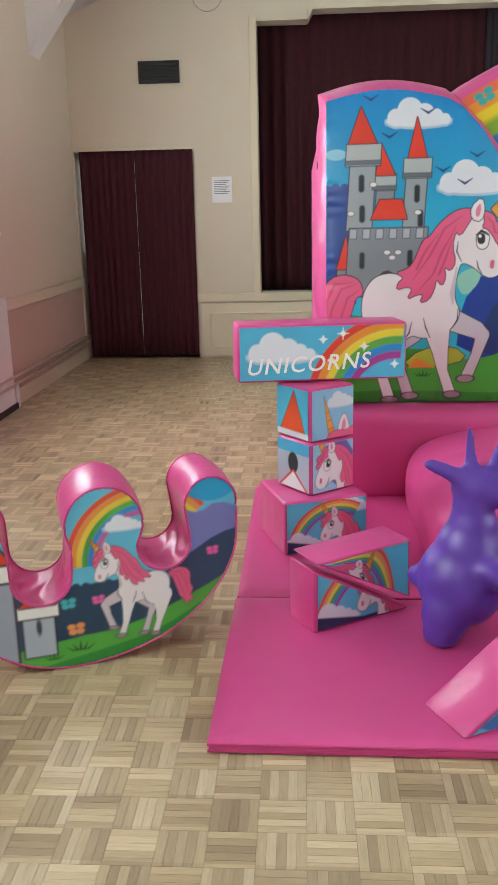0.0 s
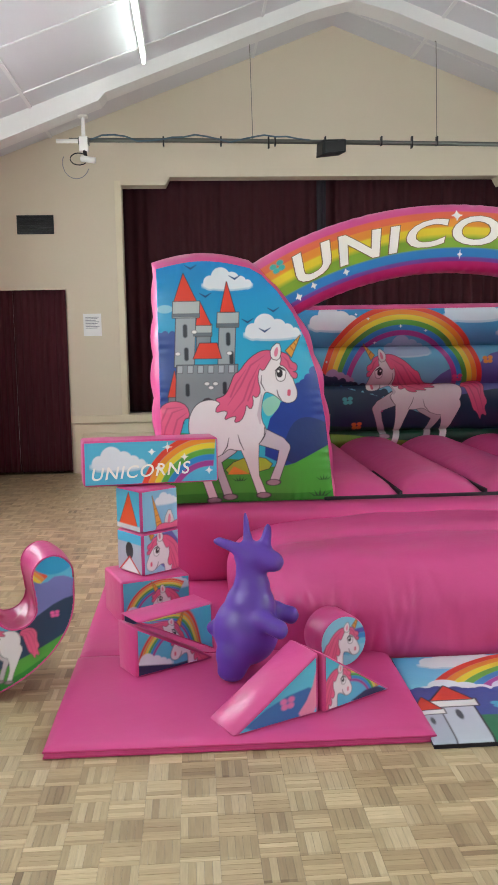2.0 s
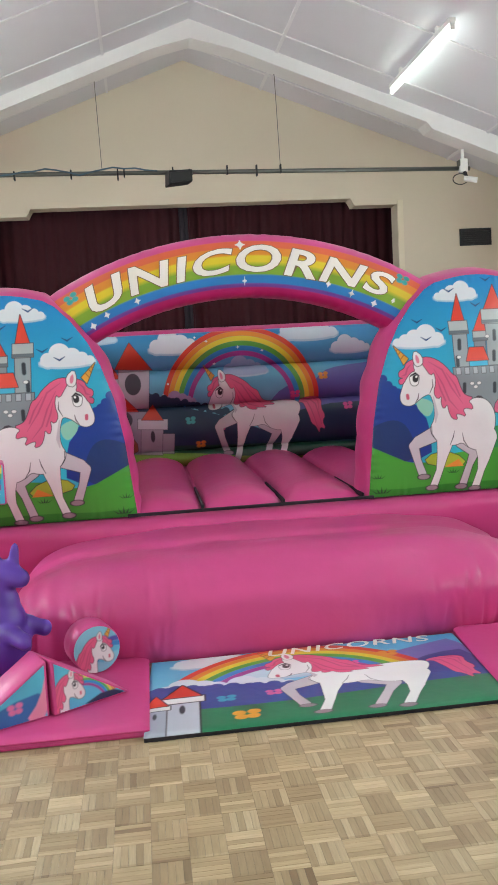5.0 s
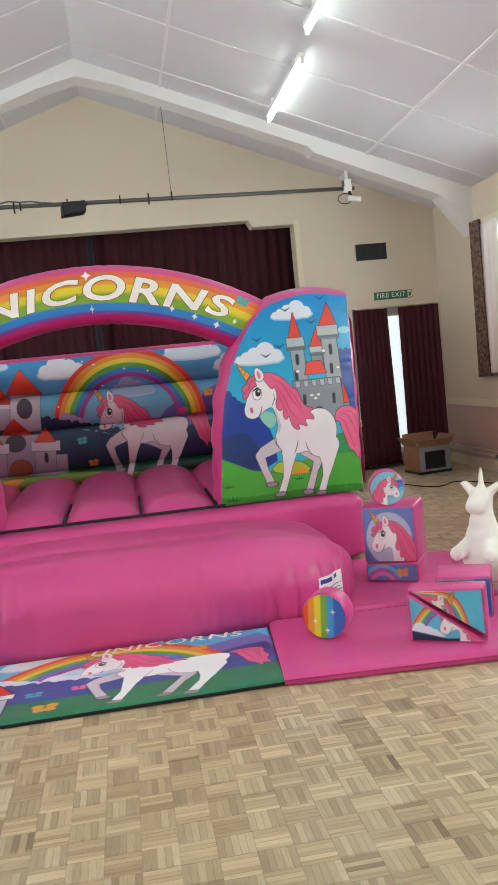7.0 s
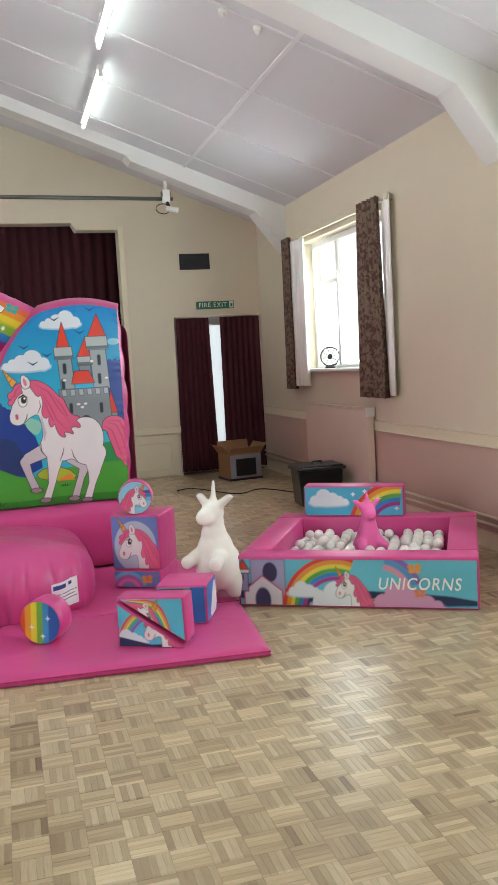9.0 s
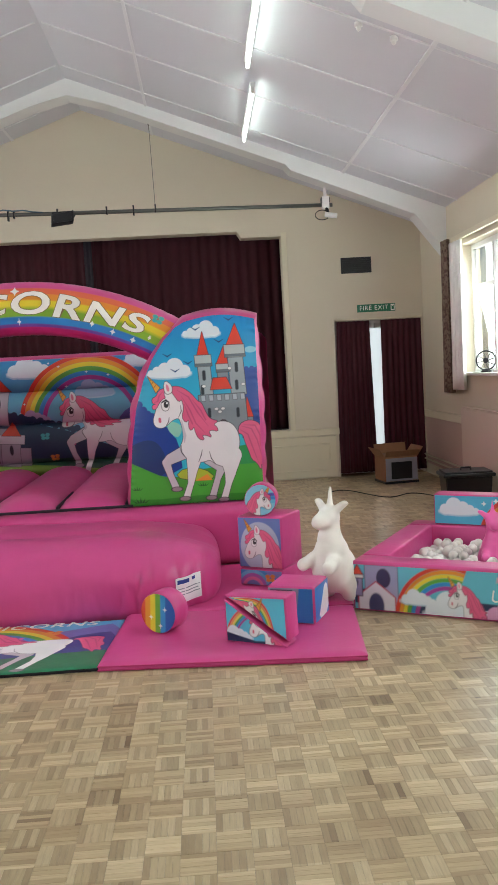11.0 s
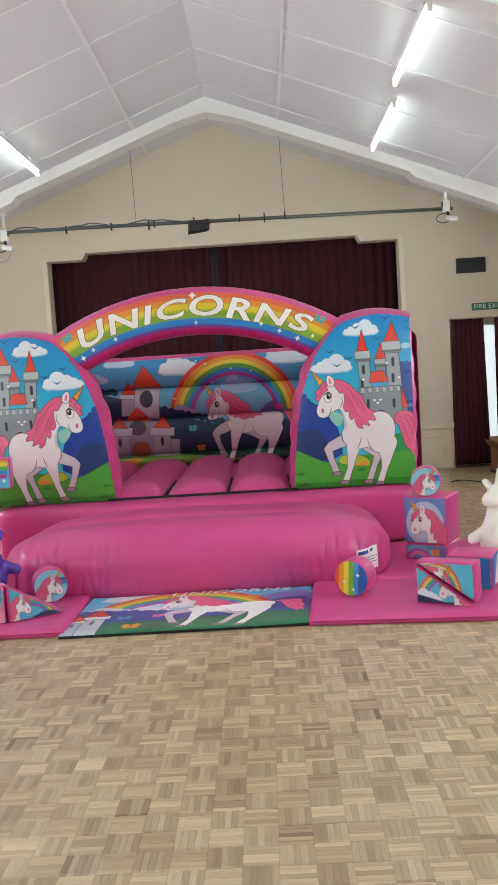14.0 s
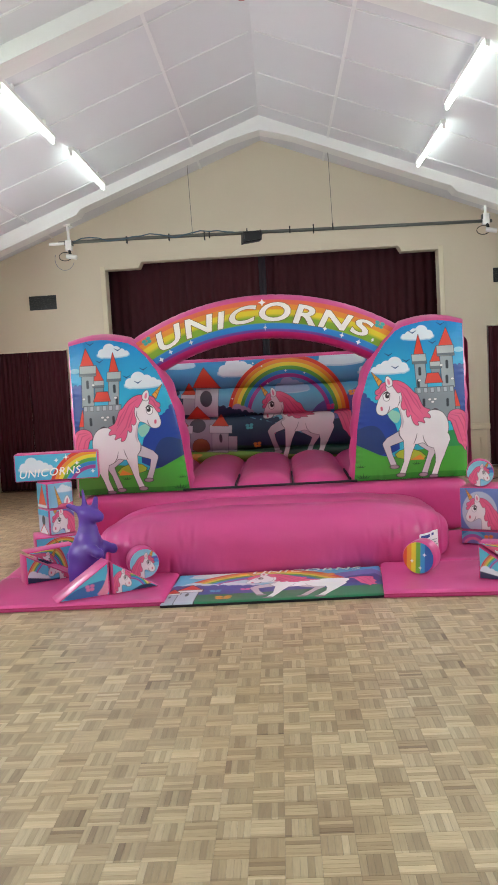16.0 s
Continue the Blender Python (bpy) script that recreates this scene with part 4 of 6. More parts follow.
def back_art(x, y):
    a = Art(x, y, "4FB4DE")
    P = lambda pts: [back_uv(*p) for p in pts]
    w = np.clip((y - 1.2) / 0.6, 0, 1)[..., None]
    a.c = np.array(rgb("7CCBE6")) * (1 - w) + np.array(rgb("2E95D2")) * w
    a.cloud(*back_uv(385, 130), 0.52), a.cloud(*back_uv(850, 68), 0.58, "DCEBF6"), a.cloud(*back_uv(120, 110), 0.36, "C9E2F2")
    a.cloud(*back_uv(20, 185), 0.3, "B9C4E2"), a.cloud(*back_uv(630, 205), 0.44, "A9C2E0"), a.cloud(*back_uv(1000, 120), 0.4, "DCEBF6")
    a.poly(P([(720, 320), (760, 270), (820, 250), (860, 265), (900, 210), (960, 190), (1100, 170), (1200, 220), (1200, 420), (720, 400)]), "6A6BB8", 1)
    a.rainbow(*back_uv(620, 335), 0.475, 0.755, 0, 178)
    for sx, sy in ((490, 112), (450, 100), (360, 262), (600, 130), (685, 140), (520, 190), (345, 300)):
        a.star(*back_uv(sx, sy), 0.022)
    a.cloud(*back_uv(400, 318), 0.32, "B7A6CC")
    # dark woods and meadow
    a.poly(P([(-80, 240), (60, 250), (300, 300), (420, 345), (560, 370), (640, 400), (700, 420), (840, 330), (1250, 300), (1250, 560), (-80, 560)]), "23405E", 1)
    a.woods(back_uv(290, 300)[0], back_uv(640, 400)[0], back_uv(290, 305)[1], 0.035, "23405E", -0.27)
    a.woods(back_uv(-80, 250)[0], back_uv(110, 250)[0], back_uv(-80, 250)[1], 0.035, "23405E")
    a.poly(P([(-80, 470), (300, 480), (700, 470), (1250, 450), (1250, 600), (-80, 600)]), "1F4F3C", 1)
    a.poly(P([(-80, 520), (130, 515), (400, 500), (700, 515), (1250, 500), (1250, 700), (-80, 700)]), "7FAE3A", 1)
    a.poly(P([(120, 540), (180, 520), (240, 520), (190, 545), (250, 570), (150, 575)]), "E5A13A", 2)
    # castle
    stone, cap, tile = "B6AEBB", "D9D4DC", "E2492F"
    ln = 0.004
    def block(q, hue):
        a.poly(P(q), hue, 0, ln)
    block([(135, 260), (190, 260), (190, 340), (135, 340)], stone); block([(125, 245), (200, 245), (200, 265), (125, 265)], cap); block([(130, 247), (196, 247), (160, 195)], tile)
    block([(190, 215), (295, 215), (295, 350), (190, 350)], "CFC8D2"); block([(178, 215), (305, 215), (225, 122)], tile)
    a.disc(*back_uv(240, 265), 0.075, "4C4654", 0.10)
    block([(120, 360), (300, 360), (300, 510), (120, 510)], "A79CAE"); block([(150, 360), (260, 360), (200, 300)], tile)
    a.disc(*back_uv(203, 390), 0.10, "4C4654", 0.085)
    block([(90, 420), (170, 420), (170, 518), (90, 518)], stone); block([(82, 390), (180, 390), (180, 425), (82, 425)], cap); block([(88, 392), (160, 392), (118, 345)], tile)
    block([(270, 415), (345, 415), (345, 510), (270, 510)], stone); block([(258, 385), (360, 385), (360, 420), (258, 420)], cap); block([(270, 388), (345, 388), (308, 335)], tile)
    block([(345, 435), (385, 435), (385, 505), (345, 505)], stone)
    a.disc(*back_uv(128, 455), 0.02, "3A3540", 0.055), a.disc(*back_uv(310, 445), 0.02, "3A3540", 0.055)
    a.poly(P([(180, 512), (182, 465), (215, 445), (255, 460), (262, 510)]), "A5603A", 1, ln)
    for bx, by, hue in ((440, 388, "4FC0C8"), (545, 410, "EE5FA6"), (478, 472, "F29A3C"), (905, 225, "F2A03C"), (808, 292, "E84C8E"), (1000, 330, "EE5FA6")):
        a.blossom(*back_uv(bx, by), 0.042, hue)
    a.tuft(*back_uv(465, 558), 0.075), a.tuft(*back_uv(285, 545), 0.035), a.tuft(*back_uv(350, 540), 0.03)
    u, v = back_uv(705, 545)
    a.horse(u - 0.06, v, 0.945, flip=True, line=0.0035, wide=0.93, drop=130, long=1.39)
    return a.c


t, s = np.meshgrid(np.linspace(0, 1, 330), np.linspace(0, 1, 680), indexing="ij")
zz = 0.54 + 1.27 * t
xx = 0.72 + 3.20 * s
seams = np.interp(zz, [0.54, 0.70, 1.12, 1.47, 1.81], [0, 1, 2, 3, 4])
yy = BACK_Y - 0.10 * np.abs(np.sin(math.pi * seams)) ** 0.5 + 0.004 * np.sin(xx * 17 + zz * 9)
rear = finish("rear_wall", grid_mesh("rear_wall", np.stack([xx, yy, zz], -1), back_art(xx, zz)), PRINT, castle, "inflated rear wall printed with a rainbow, castle and white horned horse")
ring = []
for a in np.linspace(0, math.pi, 10):
    ring.append(np.stack([np.linspace(0.55, 4.05, 60), np.full(60, BACK_Y + 0.16 - 0.16 * math.cos(a)), 1.80 + 0.055 * np.sin(np.full(60, a))], -1))
ring.append(np.stack([np.linspace(0.55, 4.05, 60), np.full(60, BACK_Y + 0.34), np.full(60, 0.5)], -1))
finish("wall_cap", grid_mesh("wall_cap", np.array(ring)), PINK, rear)

# the arch between the towers
ARC_Z, R_IN, R_OUT, ARC_Y, ARC_D = -0.10, 2.065, 2.49, 4.74, 0.19
rc, rh = (R_IN + R_OUT) / 2, (R_OUT - R_IN) / 2
front = np.linspace(-0.40 * math.pi, 0.40 * math.pi, 90)
rest = np.linspace(0.40 * math.pi, 1.60 * math.pi, 42)[1:-1]
phi = np.concatenate([front, rest])
th = np.linspace(radians(-34.5), radians(34.5), 620)
TH, PH = np.meshgrid(th, phi, indexing="ij")
rr = rc + rh * spow(np.sin(PH), 0.62)
dd = ARC_Y - ARC_D * spow(np.cos(PH), 0.62)
lip = np.abs(np.sin(PH)) ** 6
uneven = 0.5 + 0.5 * np.sin(TH * 13 + 1) * np.sin(TH * 31)
dd = dd + lip * uneven * 0.008 * (np.sin(TH * 170) + 0.8 * np.sin(TH * 107 + 2))
rr = rr + lip * uneven * 0.0018 * np.sin(TH * 170 + 1)
u = TH * 2.28


def arch_art(u, r, y):
    a = Art(u, r, "E0559A")
    bands = ((2.43, "EE6F4A"), (2.385, "F39A35"), (2.335, "F2DB35"), (2.27, "8DBB3A"), (2.205, "2E8CD6"), (2.150, "7A4DA8"), (2.125, "C22C74"))
    for top, hue in bands:
        a.lay(r - top, hue)
    for su, sr, k in ((-1.30, 2.34, .06), (-1.22, 2.26, .04), (-1.10, 2.16, .04), (-0.98, 2.18, .035), (-0.75, 2.18, .035), (0.0, 2.405, .05), (0.02, 2.165, .03), (0.62, 2.20, .035),
                      (0.80, 2.18, .035), (0.98, 2.17, .04), (1.10, 2.24, .03), (1.30, 2.35, .06)):
        a.star(su, sr, k)
    a.five_star(-1.25, 2.15, .06), a.five_star(1.25, 2.15, .06)
    a.blossom(-1.13, 2.385, 0.04, "3FB7B5"), a.blossom(1.10, 2.40, 0.04, "3FB7B5"), a.blossom(-1.22, 2.285, 0.022, "E0452F"), a.blossom(1.24, 2.32, 0.022, "E0452F")
    back_side = (y > ARC_Y - 0.02)[..., None]
    a.c = np.where(back_side, np.where((r < rc)[..., None], np.array(rgb("CC2F78")), np.array(rgb("DE4A97"))), a.c)
    return a.c


p = np.stack([CX + rr * np.sin(TH), dd, ARC_Z + rr * np.cos(TH)], -1)
arch = finish("arch", grid_mesh("arch", p, arch_art(u, rr, dd), wrap_j=True), PRINT, castle, "inflated rainbow arch with white lettering")


def on_arch(lift):
    def place(x, y):
        x, y = x + 0.17 * y, y * (1 + 0.07 * math.sin(8 * x)) + 0.010 * math.sin(11 * x + 1)
        ang = 1.63 * x / 2.29 - 0.005
        r = 2.293 + y
        c = np.clip((r - rc) / rh, -0.98, 0.98)
        s = np.sign(c) * abs(c) ** (1 / 0.62)
        depth = ARC_D * math.sqrt(max(1 - s * s, 0)) ** 0.62
        return (CX + r * math.sin(ang), ARC_Y - depth - lift, ARC_Z + r * math.cos(ang))
    return place


word("lettering_outline", "UNICORNS", 0.235, 0.0095, DARK_INK, arch, on_arch(0.003), "brown outline of the lettering", 3)
word("lettering", "UNICORNS", 0.235, 0.0055, WHITE_INK, arch, on_arch(0.006), "white capital letters", 3)

# ---- hall fittings ----
def strip_light(x, y0, y1):
    """A bare fluorescent batten under the slope: body, brackets, two end holders, glowing tube."""
    lamp = thing("strip_light", pose(x, (y0 + y1) / 2, ceil_z(x) - 0.09), "bare white fluorescent strip light, lit, under the ceiling", "strip light", "ceiling strip lights")
    h = (y1 - y0) / 2
    part("body", box_bm(-0.028, 0.028, -h, h, 0.0, 0.045, 0.006), WHITE, lamp)
    for y in (-h * 0.6, h * 0.6):
        part("bracket", box_bm(-0.02, 0.02, y - 0.03, y + 0.03, 0.045, 0.10, 0.003), WHITE, lamp)
    for y in (-h + 0.01, h - 0.01):
        part("tube_holder", box_bm(-0.018, 0.018, y - 0.015, y + 0.015, -0.06, 0.0, 0.004), WHITE, lamp)
    part("tube", tube_bm([(0, -h + 0.03, -0.045), (0, h - 0.03, -0.045)], 0.015, 12), TUBE, lamp, "glowing fluorescent tube", True)


for x_far, x_near in ((0.20, 0.15), (4.35, 4.27)):
    for x, y0, y1 in ((x_far, 5.98, 7.74), (x_near, 3.68, 5.42), (x_near, 1.45, 3.2), (x_near, -0.40, 1.35)):
        strip_light(x, y0, y1)

for x in (-1.172, 5.895):
    vent = thing("wall_vent", pose(x, Y_N - 0.001, 2.91), "black louvred ventilation grille high on the cream wall", "wall vent", "vents beside the stage")
    part("frame", prism_bm([(-0.21, -0.107), (0.21, -0.107), (0.21, 0.107), (-0.21, 0.107)], "y", -0.016, 0.0, 0.003), BLACK_PLASTIC, vent)
    for k in range(7):
        part("slat", box_bm(-0.19, 0.19, -0.026, -0.014, -0.085 + k * 0.026, -0.070 + k * 0.026, 0.003), DARK_METAL, vent)

exit_sign = thing("exit_sign", pose(6.15, Y_N - 0.001, 2.318), "green and white FIRE EXIT sign above the curtained door", "sign")
part("panel", box_bm(-0.265, 0.265, -0.012, 0, -0.052, 0.052, 0.003), GREEN, exit_sign)
word("lettering", "FIRE EXIT", 0.088, 0.0, WHITE_INK, exit_sign, lambda u, v: (u * 0.98 - 0.035, -0.014, v), "white capital letters", 0)
part("pictogram", box_bm(0.20, 0.255, -0.015, -0.0125, -0.042, 0.042, 0.001), WHITE_INK, exit_sign, "white square pictogram field")
part("pictogram_mark", prism_bm([(0.212, -0.03), (0.244, -0.03), (0.244, 0.03), (0.228, 0.01), (0.212, 0.03)], "y", -0.018, -0.0152), GREEN, exit_sign)

notice = thing("paper_notice", pose(-0.565, Y_N - 0.001, 1.757), "white printed paper notice pinned to the cream wall", "notice")
part("sheet", box_bm(-0.105, 0.105, -0.004, 0, -0.13, 0.13), PAPER, notice)
for k in range(8):
    part("print_bar", box_bm(-0.08, 0.08 - 0.02 * (k % 3), -0.006, -0.0042, 0.085 - k * 0.018, 0.092 - k * 0.018), GREY, notice)

# stage lighting bar on two wires and end brackets
bar = thing("lighting_bar", pose(0, 8.40, 3.605), "long grey steel stage lighting bar hung across the hall", "lighting bar")
part("pipe", tube_bm([(-0.62, 0, 0.028), (0.5, 0, 0.026), (2.4, 0, 0.0), (5.45, 0, -0.045)], 0.024, 12), STEEL, bar, "", True)
for x in (1.285, 3.25):
    part("hanging_wire", tube_bm([(x - 0.02, 0, 1.10), (x, 0, 0.0)], 0.004, 6), STEEL, bar)
    part("wire_clip", box_bm(x - 0.03, x - 0.01, -0.012, 0.012, 1.02, 1.10, 0.003), DARK_METAL, bar)
for x in (0.35, 0.95, 1.45, 1.52, 2.05, 2.65, 2.98, 3.25):
    part("clamp", box_bm(x - 0.008, x + 0.008, -0.03, 0.03, -0.06 if x in (1.45, 2.98) else -0.035, 0.06, 0.003), DARK_METAL, bar)
wob = [(-0.4 + 0.12 * k, -0.035 - 0.01 * math.sin(k), 0.045 + 0.028 * math.sin(k * 0.9) - 0.02 * (k % 4 == 0)) for k in range(20)]
part("cable", tube_bm(wob, 0.009, 6), material("blue_grey_cable", rgb("4C6472"), 0.6), bar, "blue-grey cable looped along the bar", True)
for x, s in ((-0.47, 1), (5.36, 1)):
    br = thing("bar_bracket", pose(x, 8.38, 3.60), "white steel bracket with a security camera and loose cables", "bracket", "brackets of the lighting bar")
    part("drop_tube", tube_bm([(0.0, 0, 0.30 if x < 0 else 0.26), (0.0, 0, -0.05)], 0.020, 10), WHITE, br)
    part("foot_plate", box_bm(-0.05, 0.05, -0.05, 0.05, 0.255, 0.275, 0.004), WHITE, br)
    part("junction_box", box_bm(-0.045, 0.045, -0.05, 0.03, -0.09, 0.06, 0.008), WHITE, br, "white plastic junction box")
    part("clamp", box_bm(-0.055, 0.055, -0.045, 0.045, -0.02, 0.05, 0.006), STEEL, br)
    part("camera_arm", tube_bm([(0, -0.02, -0.05), (0.02, -0.05, -0.14)], 0.02, 8), DARK_METAL, br)
    part("camera_body", tube_bm([(-0.02, -0.08, -0.17), (0.12, -0.12, -0.20)], 0.032, 12), WHITE, br, "small white camera body", True)
    part("loop_cable", tube_bm([(-0.05 + 0.09 * math.cos(a), -0.05, -0.17 + 0.06 * math.sin(a)) for a in np.linspace(0.5, 5.6, 14)], 0.006, 6), DARK_METAL, br, "", True)
    if x < 0:
        part("side_arm", tube_bm([(-0.28, 0, 0.02), (0, 0, 0.02)], 0.022, 10), WHITE, br)
        part("loop_cable", tube_bm([(-0.1 - 0.14 * math.sin(a), 0.1, -0.18 - 0.16 * math.cos(a)) for a in np.linspace(-1.2, 2.0, 14)], 0.004, 6), GREY, br, "", True)
spot = thing("stage_spotlight", pose(2.10, 8.37, 3.545, 0, -8, 12), "black stage floodlight clamped to the bar", "spotlight")
part("housing", prism_bm([(-0.14, -0.075), (0.13, -0.075), (0.15, 0.055), (-0.11, 0.075)], "y", -0.10, 0.09, 0.01), DARK_METAL, spot)
part("lens", box_bm(-0.11, 0.11, -0.112, -0.098, -0.06, 0.045, 0.004), BLACK_PLASTIC, spot)
part("yoke", tube_bm([(0.13, 0, -0.02), (0.18, 0, 0.03), (0.15, 0.02, 0.075)], 0.012, 8), DARK_METAL, spot)

for x, y in ((5.015, 4.13), (5.28, 4.15)):
    sensor = thing("ceiling_sensor", pose(x, y, ceil_z(x)), "small white round sensor on the sloping ceiling", "sensor", "ceiling sensors")
    part("base", tube_bm([(0, 0, 0.0), (0, 0, -0.03)], 0.03, 16), WHITE, sensor, "", True)
    part("dome", tube_bm([(0, 0, -0.03), (0, 0, -0.05), (0, 0, -0.062)], 0.02, 14, taper=[1, 0.85, 0.4]), WHITE, sensor, "", True)
bell = thing("alarm_bell", pose(RIDGE_X - 0.06, 4.30, ceil_z(RIDGE_X - 0.06)), "red alarm sounder under the ceiling ridge", "alarm bell")
part("base", tube_bm([(0, 0, 0.0), (0, 0, -0.03)], 0.05, 16), WHITE, bell, "", True)
part("shell", tube_bm([(0, 0, -0.03), (0, 0, -0.07), (0, 0, -0.09)], 0.06, 18, taper=[1, 0.95, 0.6]), RED, bell, "", True)

# ---- windows ----
def window(k, east, y0, y1):
    """Casement window in its opening: frame, mullions, transom, panes, sill."""
    x = X_E if east else X_W
    s = 1 if east else -1
    w = thing(f"window_{k}", pose(x + s * 0.17, (y0 + y1) / 2, WIN_Z0), "white painted casement window with bright daylight", "window", kind="structure")
    h, t = WIN_Z1 - WIN_Z0, (y1 - y0) / 2
    for a, b, c, d in ((-t, t, 0, 0.06), (-t, t, h - 0.06, h), (-t, -t + 0.06, 0.06, h - 0.06), (t - 0.06, t, 0.06, h - 0.06)):
        part("window_frame", box_bm(-0.03, 0.03, a, b, c, d, 0.004), WHITE, w)
    for y in (-t + 0.74, t - 0.74):
        part("mullion", box_bm(-0.03, 0.03, y - 0.028, y + 0.028, 0.06, h - 0.06, 0.004), WHITE, w)
        edge = -t + 0.06 if y < 0 else t - 0.06
        a, b = sorted((y + (-0.028 if y < 0 else 0.028), edge))
        part("transom", box_bm(-0.03, 0.03, a, b, h - 0.52, h - 0.47, 0.004), WHITE, w)
    glazing = part("pane", box_bm(-0.004, 0.004, -t + 0.06, t - 0.06, 0.06, h - 0.06), GLASS, w, "clear glass")
    glazing.visible_shadow = False
    a, b = sorted((-s * 0.23, -s * 0.02))
    part("window_sill", box_bm(a, b, -t, t, -0.012, 0.022, 0.006), WHITE, w)


n = 0
# Southern windows lie out of view, put in only to let light through.
for east, spans in ((True, WINDOWS_E), (False, WINDOWS_W)):
    for y0, y1, _, _ in spans:
        n += 1
        window(n, east, y0, y1)
    x = X_E + 1.6 if east else X_W - 1.6
    structure("backdrop_east" if east else "backdrop_west", box_bm(min(x, x + 0.05), max(x, x + 0.05), Y_S, Y_N + 2, -1, 6), OUTSIDE, "plain bright overcast distance outside the windows")

rail = part("window_curtain_rail", box_bm(X_E - 0.07, X_E - 0.03, 5.10, 7.95, 2.93, 2.99, 0.006), TRIM, None, "cream painted window curtain rail")
tagged(rail, category="curtain rail")
part("wall_bracket", box_bm(X_E - 0.03, X_E, 5.12, 5.2, 2.93, 2.98), TRIM, rail), part("wall_bracket", box_bm(X_E - 0.03, X_E, 7.85, 7.93, 2.93, 2.98), TRIM, rail)
curtain("window_curtain", (X_E - 0.10, 7.72), (X_E - 0.10, 8.0), 1.16, 2.98, 5, 0.045, FLORAL, "brown floral window curtain, drawn aside", flare=0.04, seed=11)
curtain("window_curtain", (X_E - 0.10, 5.22), (X_E - 0.10, 5.72), 1.12, 2.98, 6, 0.05, FLORAL, "brown floral window curtain, drawn aside", flare=0.16, seed=12)
curtain("curtain_lining", (X_E - 0.07, 7.30), (X_E - 0.09, 7.74), 1.20, 2.92, 4, 0.03, LACE, "white curtain lining hanging beside the bright window", seed=13)
curtain("curtain_lining", (X_E - 0.05, 5.06), (X_E - 0.06, 5.24), 1.14, 2.98, 2, 0.02, LACE, "pale green-white curtain lining", seed=14)

fan = thing("desk_fan", pose(X_E + 0.06, 6.98, WIN_Z0 + 0.022, 0, 0, -25), "small round desk fan on the window sill", "fan")
part("foot", tube_bm([(0, 0, 0), (0, 0, 0.015), (0, 0, 0.04)], 0.06, 16, taper=[1, 1, 0.25]), DARK_METAL, fan)
part("cage", tube_bm([(0.105 * math.cos(a), 0, 0.13 + 0.105 * math.sin(a)) for a in np.linspace(0, 2 * math.pi, 25)], 0.009, 6), DARK_METAL, fan, "", True)
part("hub", tube_bm([(0, -0.03, 0.13), (0, 0.05, 0.13)], 0.03, 12), DARK_METAL, fan)
for a in np.linspace(0, 2 * math.pi, 9)[:-1]:
    part("blade", tube_bm([(0.02 * math.cos(a), 0, 0.13 + 0.02 * math.sin(a)), (0.1 * math.cos(a + 0.25), 0, 0.13 + 0.1 * math.sin(a + 0.25))], 0.006, 6), STEEL, fan)

rad = thing("radiator", pose(X_E - 0.06, 6.5, 0.14), "pale pink painted flat panel radiator under the window", "radiator")
part("panel", box_bm(-0.05, 0.035, -0.84, 0.92, 0.02, 0.85, 0.014), RADIATOR, rad)
part("top_grille", box_bm(-0.048, 0.03, -0.83, 0.91, 0.852, 0.866, 0.004), RADIATOR, rad)
part("valve", tube_bm([(0, -0.88, 0.04), (0, -0.88, 0.14)], 0.02, 10), WHITE, rad)
part("end_cap", box_bm(-0.055, 0.04, -0.852, -0.838, 0.78, 0.87, 0.004), WHITE, rad)
part("pipe", tube_bm([(0, -0.88, 0.06), (0, -0.88, -0.14)], 0.01, 8), WHITE, rad)

casing = thing("pipe_casing", pose(X_W + 0.004, 6.45, 0), "white painted boxed casing against the pink dado", "casing")
part("box", box_bm(0, 0.045, -0.4, 0.38, 0.0, 0.90, 0.006), WHITE, casing)
part("plinth", box_bm(0, 0.06, -0.4, 0.40, 0.0, 0.05, 0.004), DARK_METAL, casing, "dark plinth strip")
for d in (0.43, 0.47):
    part("riser_pipe", tube_bm([(0.04, d, 0.0), (0.04, d, 0.20)], 0.012, 8), WHITE, casing)

carton = thing("cardboard_box", pose(6.17, 8.62, 0, 0, 0, 8), "open brown cardboard box with a printed front and flaps up", "box")
part("body", box_bm(-0.22, 0.22, -0.2, 0.2, 0.03, 0.36, 0.004), CARD, carton)
part("front_print", box_bm(-0.215, 0.215, -0.206, -0.2015, 0.035, 0.33, 0.001), GREY, carton, "grey printed front")
part("front_window", box_bm(-0.14, 0.14, -0.211, -0.2065, 0.06, 0.28, 0.001), BLACK_PLASTIC, carton, "black printed picture field")
part("base_tray", box_bm(-0.23, 0.23, -0.21, 0.21, 0.0, 0.03, 0.004), BLACK_PLASTIC, carton)
for q, s in (((-0.22, -0.2), -1), ((0.22, 0.2), 1)):
    part("flap", prism_bm([(s * 0.22, 0.35), (s * 0.30, 0.46), (s * 0.305, 0.455), (s * 0.225, 0.345)], "y", -0.2, 0.2), CARD, carton)
part("flap", prism_bm([(0.2, 0.35), (0.22, 0.49), (0.214, 0.49), (0.194, 0.35)], "x", -0.22, 0.22), CARD, carton)
part("flap", prism_bm([(-0.2, 0.35), (-0.27, 0.43), (-0.264, 0.435), (-0.194, 0.35)], "x", -0.22, 0.22), CARD, carton)

